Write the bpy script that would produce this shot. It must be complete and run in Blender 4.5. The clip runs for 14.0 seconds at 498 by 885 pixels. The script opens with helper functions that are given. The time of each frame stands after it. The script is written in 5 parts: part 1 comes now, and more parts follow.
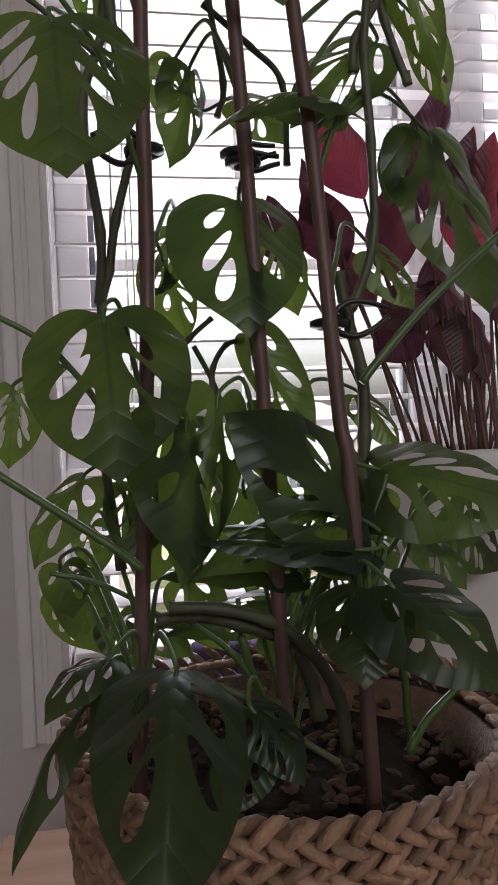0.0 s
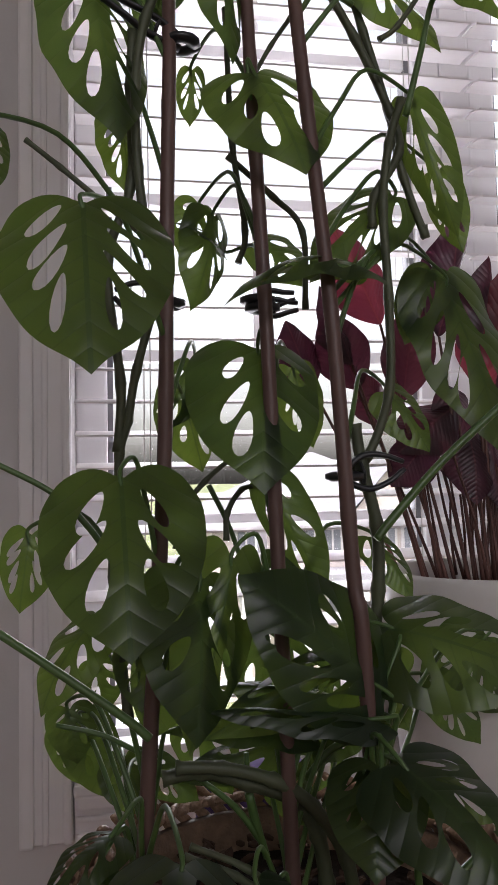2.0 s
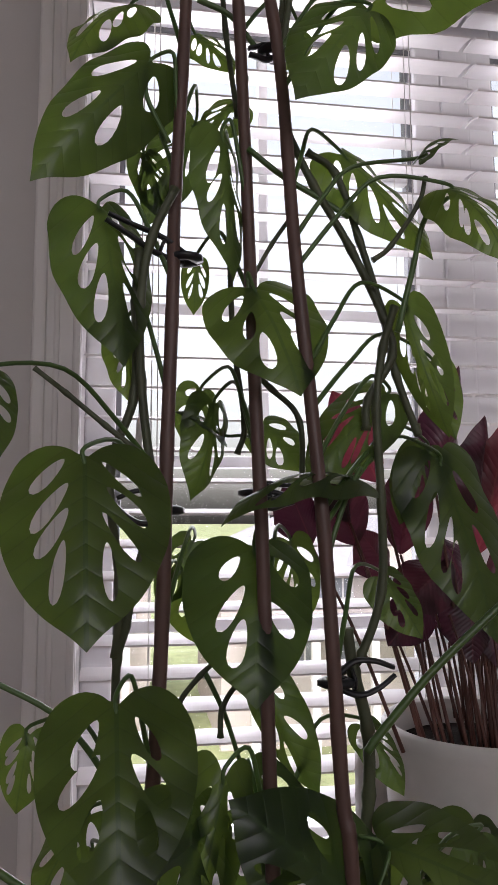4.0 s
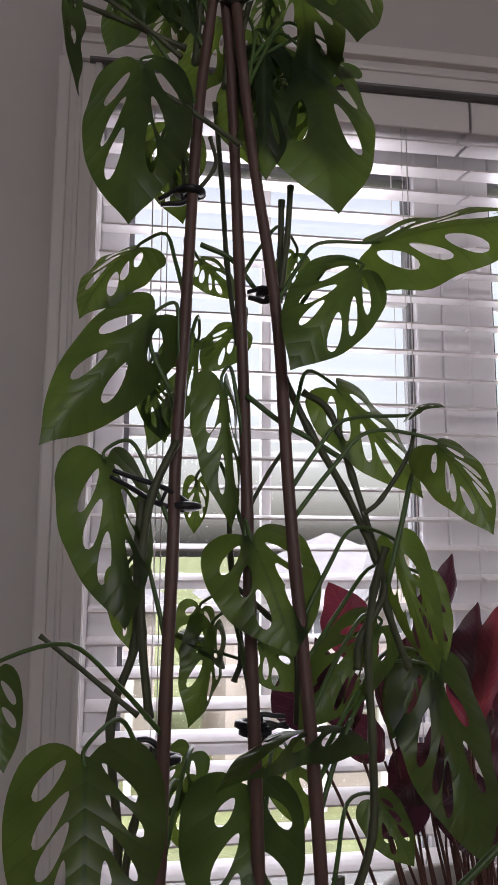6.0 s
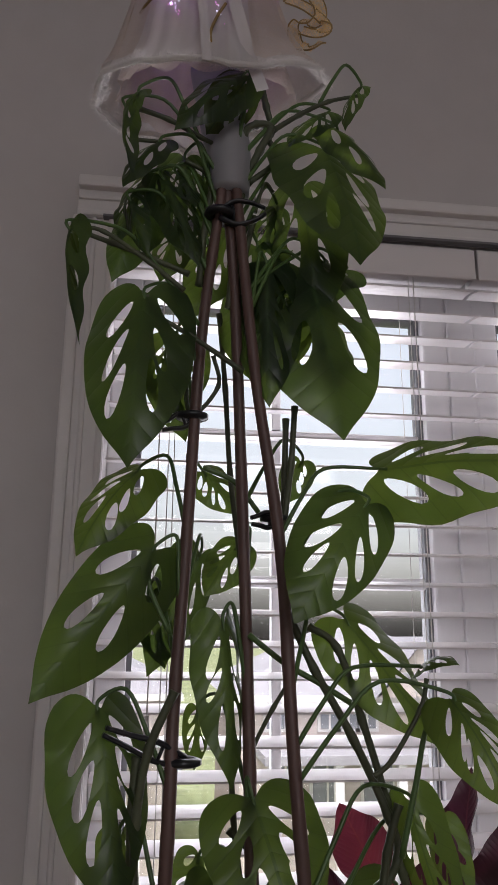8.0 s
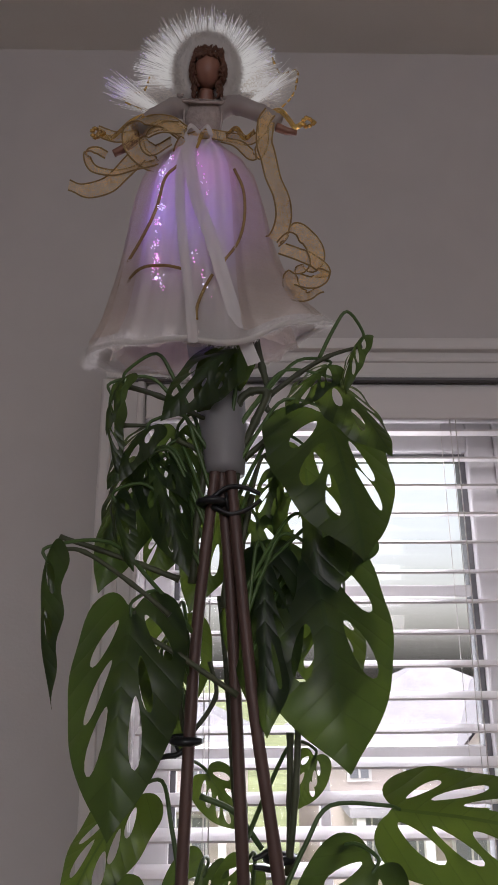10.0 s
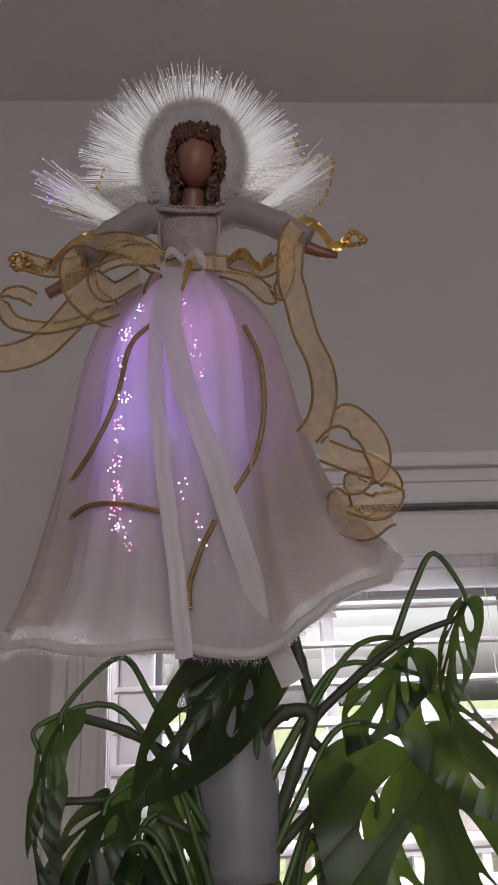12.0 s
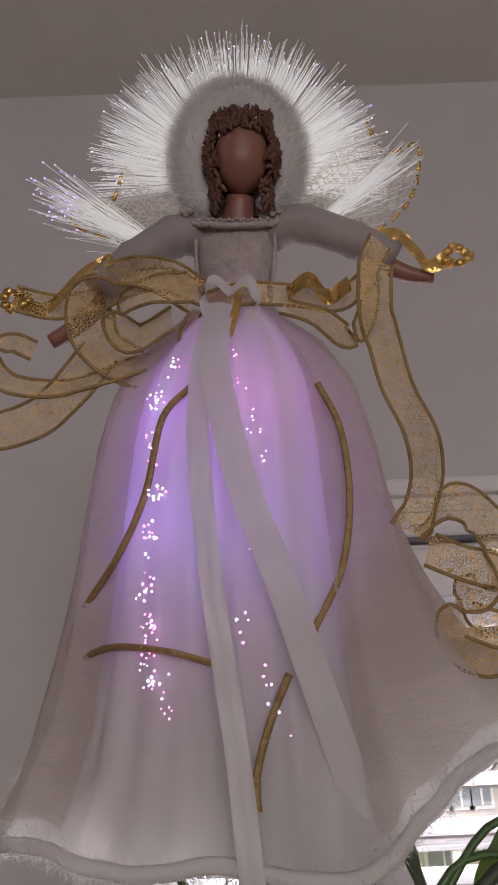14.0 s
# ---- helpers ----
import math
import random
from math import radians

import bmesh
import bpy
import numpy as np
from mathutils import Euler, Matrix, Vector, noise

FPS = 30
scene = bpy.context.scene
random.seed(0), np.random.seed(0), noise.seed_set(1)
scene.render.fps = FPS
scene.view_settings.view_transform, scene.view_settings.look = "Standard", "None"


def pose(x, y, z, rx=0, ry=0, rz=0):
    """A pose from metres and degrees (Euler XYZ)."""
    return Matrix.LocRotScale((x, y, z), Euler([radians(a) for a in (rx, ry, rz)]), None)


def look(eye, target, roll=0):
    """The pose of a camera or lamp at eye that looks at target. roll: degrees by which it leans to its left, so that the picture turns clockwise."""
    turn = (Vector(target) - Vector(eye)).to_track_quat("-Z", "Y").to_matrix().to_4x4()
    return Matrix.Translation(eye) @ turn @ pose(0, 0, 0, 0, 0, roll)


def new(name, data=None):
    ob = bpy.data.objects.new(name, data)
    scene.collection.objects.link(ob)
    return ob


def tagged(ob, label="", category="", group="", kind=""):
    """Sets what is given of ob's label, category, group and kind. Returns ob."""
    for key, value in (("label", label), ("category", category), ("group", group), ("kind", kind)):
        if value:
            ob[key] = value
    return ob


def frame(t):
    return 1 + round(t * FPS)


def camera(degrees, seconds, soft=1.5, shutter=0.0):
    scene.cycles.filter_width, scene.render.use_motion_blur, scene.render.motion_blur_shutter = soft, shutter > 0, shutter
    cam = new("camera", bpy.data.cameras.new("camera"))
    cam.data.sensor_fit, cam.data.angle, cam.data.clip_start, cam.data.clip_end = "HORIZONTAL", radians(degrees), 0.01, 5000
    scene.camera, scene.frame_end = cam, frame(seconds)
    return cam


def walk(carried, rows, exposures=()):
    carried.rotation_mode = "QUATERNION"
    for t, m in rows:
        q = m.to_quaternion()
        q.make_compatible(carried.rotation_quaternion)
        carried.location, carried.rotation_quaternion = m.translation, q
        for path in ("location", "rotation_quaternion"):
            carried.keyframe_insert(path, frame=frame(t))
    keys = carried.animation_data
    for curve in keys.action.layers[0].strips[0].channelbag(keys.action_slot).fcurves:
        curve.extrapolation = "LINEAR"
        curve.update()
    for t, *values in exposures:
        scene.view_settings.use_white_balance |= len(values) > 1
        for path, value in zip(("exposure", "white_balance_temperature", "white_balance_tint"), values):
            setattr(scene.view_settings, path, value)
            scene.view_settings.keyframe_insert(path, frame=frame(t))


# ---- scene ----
cam = camera(36.9, 14.0)

# the camera's path: seconds, eye, target, roll
PATH = [
    (0, (0.02, -0.235, 0.839), (0.372, 1.733, 0.801), -2.5),
    (0.5, (0.02, -0.24, 0.859), (0.37, 1.729, 0.849), -2.1),
    (1, (0.023, -0.241, 0.871), (0.37, 1.729, 0.905), -2.0),
    (1.5, (0.02, -0.238, 0.881), (0.354, 1.733, 0.955), -1.6),
    (2, (0.019, -0.236, 0.896), (0.348, 1.734, 1.0), -1.0),
    (2.5, (0.022, -0.235, 0.913), (0.341, 1.735, 1.049), -0.7),
    (3, (0.022, -0.24, 0.938), (0.342, 1.727, 1.108), -0.5),
    (5.5, (0.032, -0.294, 1.094), (0.301, 1.671, 1.354), 0.3),
    (6, (0.026, -0.3, 1.129), (0.306, 1.657, 1.427), 0.3),
    (6.5, (0.022, -0.297, 1.15), (0.332, 1.644, 1.516), 0.4),
    (7, (0.018, -0.298, 1.183), (0.334, 1.634, 1.593), 0.7),
    (7.5, (0.026, -0.302, 1.21), (0.3, 1.628, 1.656), 0.6),
    (8, (0.033, -0.303, 1.237), (0.268, 1.617, 1.743), 0.5),
    (10.5, (0.09, -0.323, 1.487), (0.11, 1.576, 2.115), -0.8),
    (11, (0.087, -0.278, 1.542), (0.128, 1.607, 2.207), -1.9),
    (11.5, (0.078, -0.24, 1.601), (0.166, 1.642, 2.273), -2.6),
    (12, (0.068, -0.14, 1.644), (0.179, 1.742, 2.312), -2.3),
    (12.5, (0.072, -0.1, 1.683), (0.152, 1.787, 2.339), -2.3),
    (13, (0.066, -0.082, 1.702), (0.108, 1.813, 2.342), -2.3),
    (13.5, (0.057, -0.068, 1.711), (0.087, 1.823, 2.362), -2.6),
    (14, (0.057, -0.06, 1.714), (0.094, 1.83, 2.367), -2.8),
]
walk(cam, [(t, look(eye, target, roll)) for t, eye, target, roll in PATH],
     exposures=[(0.0, 0.46, 6350, 15), (3.0, 0.32, 6350, 15), (5.5, 0.1, 6350, 15), (7.5, -0.12, 6350, 14), (9.0, -0.02, 6350, 14), (10.5, 0.2, 6350, 15), (12.0, 0.34, 6350, 14), (14.0, 0.56, 6450, 14)])

# ---- exposure, world and light ----
scene.view_settings.exposure = 0.0

world = bpy.data.worlds.new("overcast_sky")
scene.world = world
world.use_nodes = True
wn = world.node_tree.nodes
sky = wn.new("ShaderNodeTexSky")
sky.sky_type = "NISHITA"
sky.sun_disc = False
sky.sun_elevation = radians(60)
sky.sun_rotation = radians(198)
sky.air_density, sky.dust_density, sky.ozone_density = 1.6, 6.0, 1.0
hsv = wn.new("ShaderNodeHueSaturation")
hsv.inputs["Saturation"].default_value = 0.35
world.node_tree.links.new(sky.outputs[0], hsv.inputs["Color"])
world.node_tree.links.new(hsv.outputs[0], wn["Background"].inputs[0])
wn["Background"].inputs[1].default_value = 0.30

sun = new("sun", bpy.data.lights.new("sun", "SUN"))
sun.data.energy, sun.data.angle, sun.data.color = 1.5, radians(25), (1.0, 0.96, 0.9)
sun.matrix_world = look((-2, -6, 11), (0, 0, 0))

# sky light in the opening of the left window and of the right one
for wx, ww, we in ((0.22, 0.42, 9.0), (0.86, 0.5, 9.0)):
    lamp = new("daylight_fill", bpy.data.lights.new("daylight_fill", "AREA"))
    lamp.data.shape, lamp.data.size, lamp.data.size_y = "RECTANGLE", ww, 1.25
    lamp.data.energy, lamp.data.color = we, (0.97, 0.95, 1.0)
    lamp.matrix_world = look((wx, 0.99, 1.15), (wx, 0.0, 0.95))


# unseen fill lamp in a made-up high opening at the room's far end
lamp = new("daylight_fill", bpy.data.lights.new("daylight_fill", "AREA"))
lamp.data.shape, lamp.data.size, lamp.data.size_y = "RECTANGLE", 1.7, 0.75
lamp.data.energy, lamp.data.color = 12, (1.0, 0.955, 0.97)
lamp.matrix_world = look((0.3, -2.64, 2.00), (0.3, 0.0, 2.10))


# the doll's own axes: x across, y away from its front, z up along its leaning body
DOLL = Matrix(((1.084, 0.0, 0.037, 0.0600), (0.008, 1.061, -0.226, 0.2143), (-0.036, 0.226, 1.061, 1.8707), (0, 0, 0, 1)))

# the coloured lamps of the doll's fibre bundles, inside the skirt
for p, e, c in (((-0.017, -0.026, -0.055), 0.0085, (0.42, 0.20, 1.0)), ((-0.019, -0.030, -0.085), 0.0090, (0.32, 0.18, 1.0)), ((-0.017, -0.032, -0.118), 0.0070, (0.48, 0.18, 0.95)), ((0.005, -0.028, -0.050), 0.0060, (0.75, 0.18, 0.75)), ((0.006, -0.030, -0.085), 0.0060, (0.42, 0.22, 1.0))):
    lamp = new("fibre_lamp", bpy.data.lights.new("fibre_lamp", "POINT"))
    lamp.data.energy, lamp.data.color, lamp.data.shadow_soft_size = e, c, 0.006
    lamp.location = DOLL @ Vector(p)


# ---- materials ----
def mat(name, color, rough=0.6, metal=0.0, var=0.12, scale=30.0, bump=0.0, bump_scale=80.0, coords="Object", spec=0.5, stretch=(1, 1, 1), rand=0.0):
    m = bpy.data.materials.new(name)
    m.use_nodes = True
    nt, n = m.node_tree, m.node_tree.nodes
    b = n["Principled BSDF"]
    b.inputs["Roughness"].default_value = rough
    b.inputs["Metallic"].default_value = metal
    b.inputs["Specular IOR Level"].default_value = spec
    tc = n.new("ShaderNodeTexCoord")
    mp = n.new("ShaderNodeMapping")
    mp.inputs["Scale"].default_value = stretch
    nt.links.new(tc.outputs[coords], mp.inputs[0])
    nz = n.new("ShaderNodeTexNoise")
    nz.inputs["Scale"].default_value, nz.inputs["Detail"].default_value = scale, 5
    nt.links.new(mp.outputs[0], nz.inputs[0])
    big = n.new("ShaderNodeTexNoise")
    big.inputs["Scale"].default_value = scale / 9
    nt.links.new(mp.outputs[0], big.inputs[0])
    add = n.new("ShaderNodeMath")
    nt.links.new(nz.outputs[0], add.inputs[0])
    nt.links.new(big.outputs[0], add.inputs[1])
    ramp = n.new("ShaderNodeMapRange")
    ramp.inputs[1].default_value, ramp.inputs[2].default_value = 0.6, 1.4
    ramp.inputs[3].default_value, ramp.inputs[4].default_value = 1 - var, 1 + var
    nt.links.new(add.outputs[0], ramp.inputs[0])
    val = ramp.outputs[0]
    if rand:
        oi = n.new("ShaderNodeObjectInfo")
        r2 = n.new("ShaderNodeMapRange")
        r2.inputs[3].default_value, r2.inputs[4].default_value = 1 - rand, 1 + rand
        nt.links.new(oi.outputs["Random"], r2.inputs[0])
        mul = n.new("ShaderNodeMath")
        mul.operation = "MULTIPLY"
        nt.links.new(val, mul.inputs[0])
        nt.links.new(r2.outputs[0], mul.inputs[1])
        val = mul.outputs[0]
    mix = n.new("ShaderNodeVectorMath")
    mix.operation = "SCALE"
    mix.inputs[0].default_value = color[:3]
    nt.links.new(val, mix.inputs["Scale"])
    nt.links.new(mix.outputs[0], b.inputs["Base Color"])
    if bump:
        bz = n.new("ShaderNodeTexNoise")
        bz.inputs["Scale"].default_value, bz.inputs["Detail"].default_value = bump_scale, 4
        nt.links.new(mp.outputs[0], bz.inputs[0])
        bp = n.new("ShaderNodeBump")
        bp.inputs["Strength"].default_value, bp.inputs["Distance"].default_value = bump, 0.002
        nt.links.new(bz.outputs[0], bp.inputs["Height"])
        nt.links.new(bp.outputs[0], b.inputs["Normal"])
    return m


def sheer(m, color, amount):
    """Lets light through a thin material: a share of translucency beside its surface."""
    nt, n = m.node_tree, m.node_tree.nodes
    tr = n.new("ShaderNodeBsdfTranslucent")
    tr.inputs[0].default_value = (*color, 1)
    mx = n.new("ShaderNodeMixShader")
    mx.inputs[0].default_value = amount
    nt.links.new(n["Principled BSDF"].outputs[0], mx.inputs[1])
    nt.links.new(tr.outputs[0], mx.inputs[2])
    nt.links.new(mx.outputs[0], n["Material Output"].inputs[0])
    return m


def lacy(m, cover, scale):
    """Leaves gaps in a net or gauze: see-through between irregular threads."""
    nt, n = m.node_tree, m.node_tree.nodes
    old = n["Material Output"].inputs[0].links[0].from_socket
    tc = n.new("ShaderNodeTexCoord")
    vo = n.new("ShaderNodeTexVoronoi")
    vo.feature = "DISTANCE_TO_EDGE"
    vo.inputs["Scale"].default_value = scale
    nt.links.new(tc.outputs["Object"], vo.inputs["Vector"])
    lt = n.new("ShaderNodeMath")
    lt.operation = "LESS_THAN"
    lt.inputs[1].default_value = cover
    nt.links.new(vo.outputs["Distance"], lt.inputs[0])
    tp = n.new("ShaderNodeBsdfTransparent")
    mx = n.new("ShaderNodeMixShader")
    nt.links.new(lt.outputs[0], mx.inputs[0])
    nt.links.new(tp.outputs[0], mx.inputs[1])
    nt.links.new(old, mx.inputs[2])
    nt.links.new(mx.outputs[0], n["Material Output"].inputs[0])
    return m


def leaf_mat(name, dark, light, glow, share, vein=(0.10, 0.2, 0.05), rough=0.38, ribs=11.0):
    """Leaf skin: blotches, a pale midrib and side veins along the leaf's own coordinates, light shining through."""
    m = bpy.data.materials.new(name)
    m.use_nodes = True
    nt, n = m.node_tree, m.node_tree.nodes
    b = n["Principled BSDF"]
    b.inputs["Roughness"].default_value = rough
    b.inputs["Specular IOR Level"].default_value = 0.45
    uv = n.new("ShaderNodeUVMap")
    sep = n.new("ShaderNodeSeparateXYZ")
    nt.links.new(uv.outputs[0], sep.inputs[0])

    def math_node(op, a, c):
        k = n.new("ShaderNodeMath")
        k.operation = op
        for i, v in enumerate((a, c)):
            if v is None:
                continue
            if isinstance(v, (int, float)):
                k.inputs[i].default_value = v
            else:
                nt.links.new(v, k.inputs[i])
        return k.outputs[0]

    side = math_node("ABSOLUTE", math_node("SUBTRACT", sep.outputs[1], 0.5), None)
    run = math_node("SUBTRACT", sep.outputs[0], math_node("MULTIPLY", side, 0.55))
    wave = math_node("ABSOLUTE", math_node("SINE", math_node("MULTIPLY", run, ribs * math.pi), None), None)
    lateral = math_node("LESS_THAN", wave, 0.10)
    mid = math_node("LESS_THAN", side, 0.014)
    veins = math_node("MAXIMUM", mid, math_node("MULTIPLY", lateral, 0.05))
    tc = n.new("ShaderNodeTexCoord")
    nz = n.new("ShaderNodeTexNoise")
    nz.inputs["Scale"].default_value, nz.inputs["Detail"].default_value = 34, 6
    nt.links.new(tc.outputs["Object"], nz.inputs[0])
    oi = n.new("ShaderNodeObjectInfo")
    tone = math_node("ADD", math_node("MULTIPLY", nz.outputs[0], 0.8), math_node("MULTIPLY", oi.outputs["Random"], 0.45))
    tone = math_node("SUBTRACT", tone, 0.2)
    m1 = n.new("ShaderNodeMix")
    m1.data_type = "RGBA"
    m1.inputs[6].default_value, m1.inputs[7].default_value = (*dark, 1), (*light, 1)
    nt.links.new(tone, m1.inputs[0])
    m2 = n.new("ShaderNodeMix")
    m2.data_type = "RGBA"
    m2.inputs[7].default_value = (*vein, 1)
    nt.links.new(veins, m2.inputs[0])
    nt.links.new(m1.outputs[2], m2.inputs[6])
    nt.links.new(m2.outputs[2], b.inputs["Base Color"])
    bp = n.new("ShaderNodeBump")
    bp.inputs["Strength"].default_value, bp.inputs["Distance"].default_value = 0.20, 0.0025
    nt.links.new(math_node("ADD", math_node("POWER", wave, 0.5), math_node("MULTIPLY", nz.outputs[0], 0.5)), bp.inputs["Height"])
    nt.links.new(bp.outputs[0], b.inputs["Normal"])
    tr = n.new("ShaderNodeBsdfTranslucent")
    m3 = n.new("ShaderNodeMix")
    m3.data_type = "RGBA"
    m3.inputs[6].default_value = (glow[0] * 0.34, glow[1] * 0.42, glow[2] * 0.8, 1)
    m3.inputs[7].default_value = (*glow, 1)
    nt.links.new(tone, m3.inputs[0])
    m4 = n.new("ShaderNodeMix")
    m4.data_type = "RGBA"
    m4.inputs[7].default_value = (glow[0] * 0.35, glow[1] * 0.35, glow[2] * 0.35, 1)
    nt.links.new(math_node("MAXIMUM", mid, math_node("MULTIPLY", lateral, 0.35)), m4.inputs[0])
    nt.links.new(m3.outputs[2], m4.inputs[6])
    nt.links.new(m4.outputs[2], tr.inputs[0])
    mx = n.new("ShaderNodeMixShader")
    mx.inputs[0].default_value = share
    nt.links.new(b.outputs[0], mx.inputs[1])
    nt.links.new(tr.outputs[0], mx.inputs[2])
    nt.links.new(mx.outputs[0], n["Material Output"].inputs[0])
    return m


def glow_mat(name, color, strength):
    m = bpy.data.materials.new(name)
    m.use_nodes = True
    b = m.node_tree.nodes["Principled BSDF"]
    b.inputs["Base Color"].default_value = (*color, 1)
    b.inputs["Emission Color"].default_value = (*color, 1)
    b.inputs["Emission Strength"].default_value = strength
    return m


M_WALL = mat("wall_paint", (0.60, 0.575, 0.565), 0.75, var=0.04, scale=14, bump=0.12, bump_scale=240)
M_CEIL = mat("ceiling_paint", (0.74, 0.73, 0.69), 0.85, var=0.04, scale=12, bump=0.2, bump_scale=160)
M_TRIM = mat("white_trim_paint", (0.76, 0.74, 0.73), 0.42, var=0.04, scale=20, bump=0.05, bump_scale=60)
M_VINYL = mat("window_vinyl", (0.74, 0.73, 0.74), 0.4, var=0.03, scale=20)
M_SLAT = mat("blind_slat_paint", (0.80, 0.77, 0.77), 0.45, var=0.04, scale=24, bump=0.08, bump_scale=50, stretch=(0.15, 1, 1))
M_CORD = mat("blind_cord", (0.7, 0.68, 0.66), 0.8, scale=200)
M_DARK = mat("dark_gasket_and_shadow", (0.16, 0.16, 0.17), 0.6, scale=60)
M_FLOOR = mat("oak_floor", (0.30, 0.19, 0.12), 0.45, var=0.3, scale=18, bump=0.1, bump_scale=40, stretch=(0.2, 2, 1), rand=0.15)
M_BENCH = mat("bench_wood", (0.42, 0.27, 0.19), 0.5, var=0.28, scale=26, bump=0.12, bump_scale=60, stretch=(0.18, 2.2, 1), rand=0.12)
M_LEAF = leaf_mat("monstera_leaf", (0.012, 0.024, 0.012), (0.028, 0.048, 0.019), (0.20, 0.285, 0.030), 0.40, vein=(0.045, 0.085, 0.028), rough=0.34, ribs=8.0)
M_STEM = mat("green_brown_stem", (0.060, 0.070, 0.035), 0.55, var=0.4, scale=60, bump=0.3, bump_scale=150)
M_PETIOLE = mat("green_petiole", (0.060, 0.115, 0.028), 0.4, var=0.25, scale=50, bump=0.08, bump_scale=120)
M_STAKE = mat("brown_coated_stake", (0.10, 0.055, 0.045), 0.5, var=0.25, scale=40, bump=0.25, bump_scale=120, stretch=(1, 1, 0.3))
M_CLIP = mat("black_plastic", (0.012, 0.013, 0.016), 0.35, var=0.2, scale=60)
M_STRAW = mat("seagrass_braid", (0.27, 0.165, 0.10), 0.6, var=0.45, scale=110, bump=0.9, bump_scale=260, rand=0.28)
M_SOIL = mat("potting_soil", (0.018, 0.013, 0.010), 0.95, var=0.6, scale=120, bump=1.0, bump_scale=180, spec=0.08)
M_BARK = mat("bark_chip", (0.05, 0.030, 0.020), 0.9, var=0.4, scale=90, bump=0.6, bump_scale=200, spec=0.12, rand=0.4)
M_RED = leaf_mat("crimson_leaf", (0.060, 0.010, 0.016), (0.11, 0.022, 0.022), (0.36, 0.05, 0.06), 0.40, vein=(0.2, 0.05, 0.05), ribs=16.0)
M_PLUM = leaf_mat("dark_plum_leaf", (0.030, 0.012, 0.018), (0.05, 0.02, 0.026), (0.16, 0.03, 0.04), 0.25, vein=(0.09, 0.03, 0.04), ribs=16.0)
M_REDSTEM = mat("reddish_stem", (0.10, 0.04, 0.03), 0.5, var=0.4, scale=60)
M_POT = mat("white_stone_pot", (0.62, 0.60, 0.58), 0.5, var=0.1, scale=30, bump=0.15, bump_scale=70)
M_ROOF = mat("grey_shingle", (0.34, 0.33, 0.36), 0.9, var=0.2, scale=2.0, bump=0.3, bump_scale=8)
M_SIDING = mat("beige_siding", (0.58, 0.51, 0.48), 0.8, var=0.08, scale=1.0)
M_WHITE_EXT = mat("white_house_trim", (0.72, 0.70, 0.69), 0.6, var=0.05, scale=3)
M_EXTGLASS = mat("house_window_glass", (0.26, 0.27, 0.3), 0.15, var=0.1, scale=1)
M_GRASS = mat("lawn", (0.24, 0.27, 0.13), 0.95, var=0.4, scale=1.5, bump=0.4, bump_scale=10)
M_ROAD = mat("asphalt", (0.22, 0.22, 0.225), 0.9, var=0.2, scale=1.5)

M_GLASS = bpy.data.materials.new("window_glass")
M_GLASS.use_nodes = True
_n, _t = M_GLASS.node_tree.nodes, M_GLASS.node_tree
_gl, _tp, _fr, _mx = (_n.new(k) for k in ("ShaderNodeBsdfGlossy", "ShaderNodeBsdfTransparent", "ShaderNodeFresnel", "ShaderNodeMixShader"))
_gl.inputs["Roughness"].default_value = 0.02
_t.links.new(_fr.outputs[0], _mx.inputs[0])
_t.links.new(_tp.outputs[0], _mx.inputs[1])
_t.links.new(_gl.outputs[0], _mx.inputs[2])
_t.links.new(_mx.outputs[0], _n["Material Output"].inputs[0])


# ---- mesh helpers ----
def mesh_of(bm, name, material, smooth=False):
    me = bpy.data.meshes.new(name)
    bm.normal_update()
    bm.to_mesh(me)
    bm.free()
    for k in material if isinstance(material, (list, tuple)) else [material]:
        me.materials.append(k)
    if smooth:
        for p in me.polygons:
            p.use_smooth = True
    return me


def part(name, bm, material, parent=None, label="", smooth=False):
    ob = new(name, mesh_of(bm, name, material, smooth))
    if parent is not None:
        ob.parent = parent
    if label:
        ob["label"] = label
    return ob


def thing(name, label, category, group="", kind="", at=(0, 0, 0)):
    ob = new(name)
    ob.location = at
    ob.empty_display_size = 0.02
    return tagged(ob, label, category, group, kind)


def box(bm, lo, hi, bevel=0.0):
    lo, hi = Vector(lo), Vector(hi)
    made = bmesh.ops.create_cube(bm, size=1, matrix=Matrix.Translation((lo + hi) / 2) @ Matrix.Diagonal((*(hi - lo), 1)))
    if bevel:
        edges = list({e for v in made["verts"] for e in v.link_edges})
        bmesh.ops.bevel(bm, geom=edges, offset=bevel, segments=2, affect="EDGES", profile=0.6)
    return bm


def boxed(lo, hi, bevel=0.0):
    return box(bmesh.new(), lo, hi, bevel)


def smooth_path(points, steps=6):
    """Catmull-Rom through the given places."""
    p = [Vector(q) for q in points]
    p = [2 * p[0] - p[1], *p, 2 * p[-1] - p[-2]]
    out = []
    for a, b, c, d in zip(p, p[1:], p[2:], p[3:]):
        for k in range(steps):
            t = k / steps
            out.append(0.5 * (2 * b + (c - a) * t + (2 * a - 5 * b + 4 * c - d) * t * t + (3 * b - a - 3 * c + d) * t ** 3))
    return [*out, p[-2]]


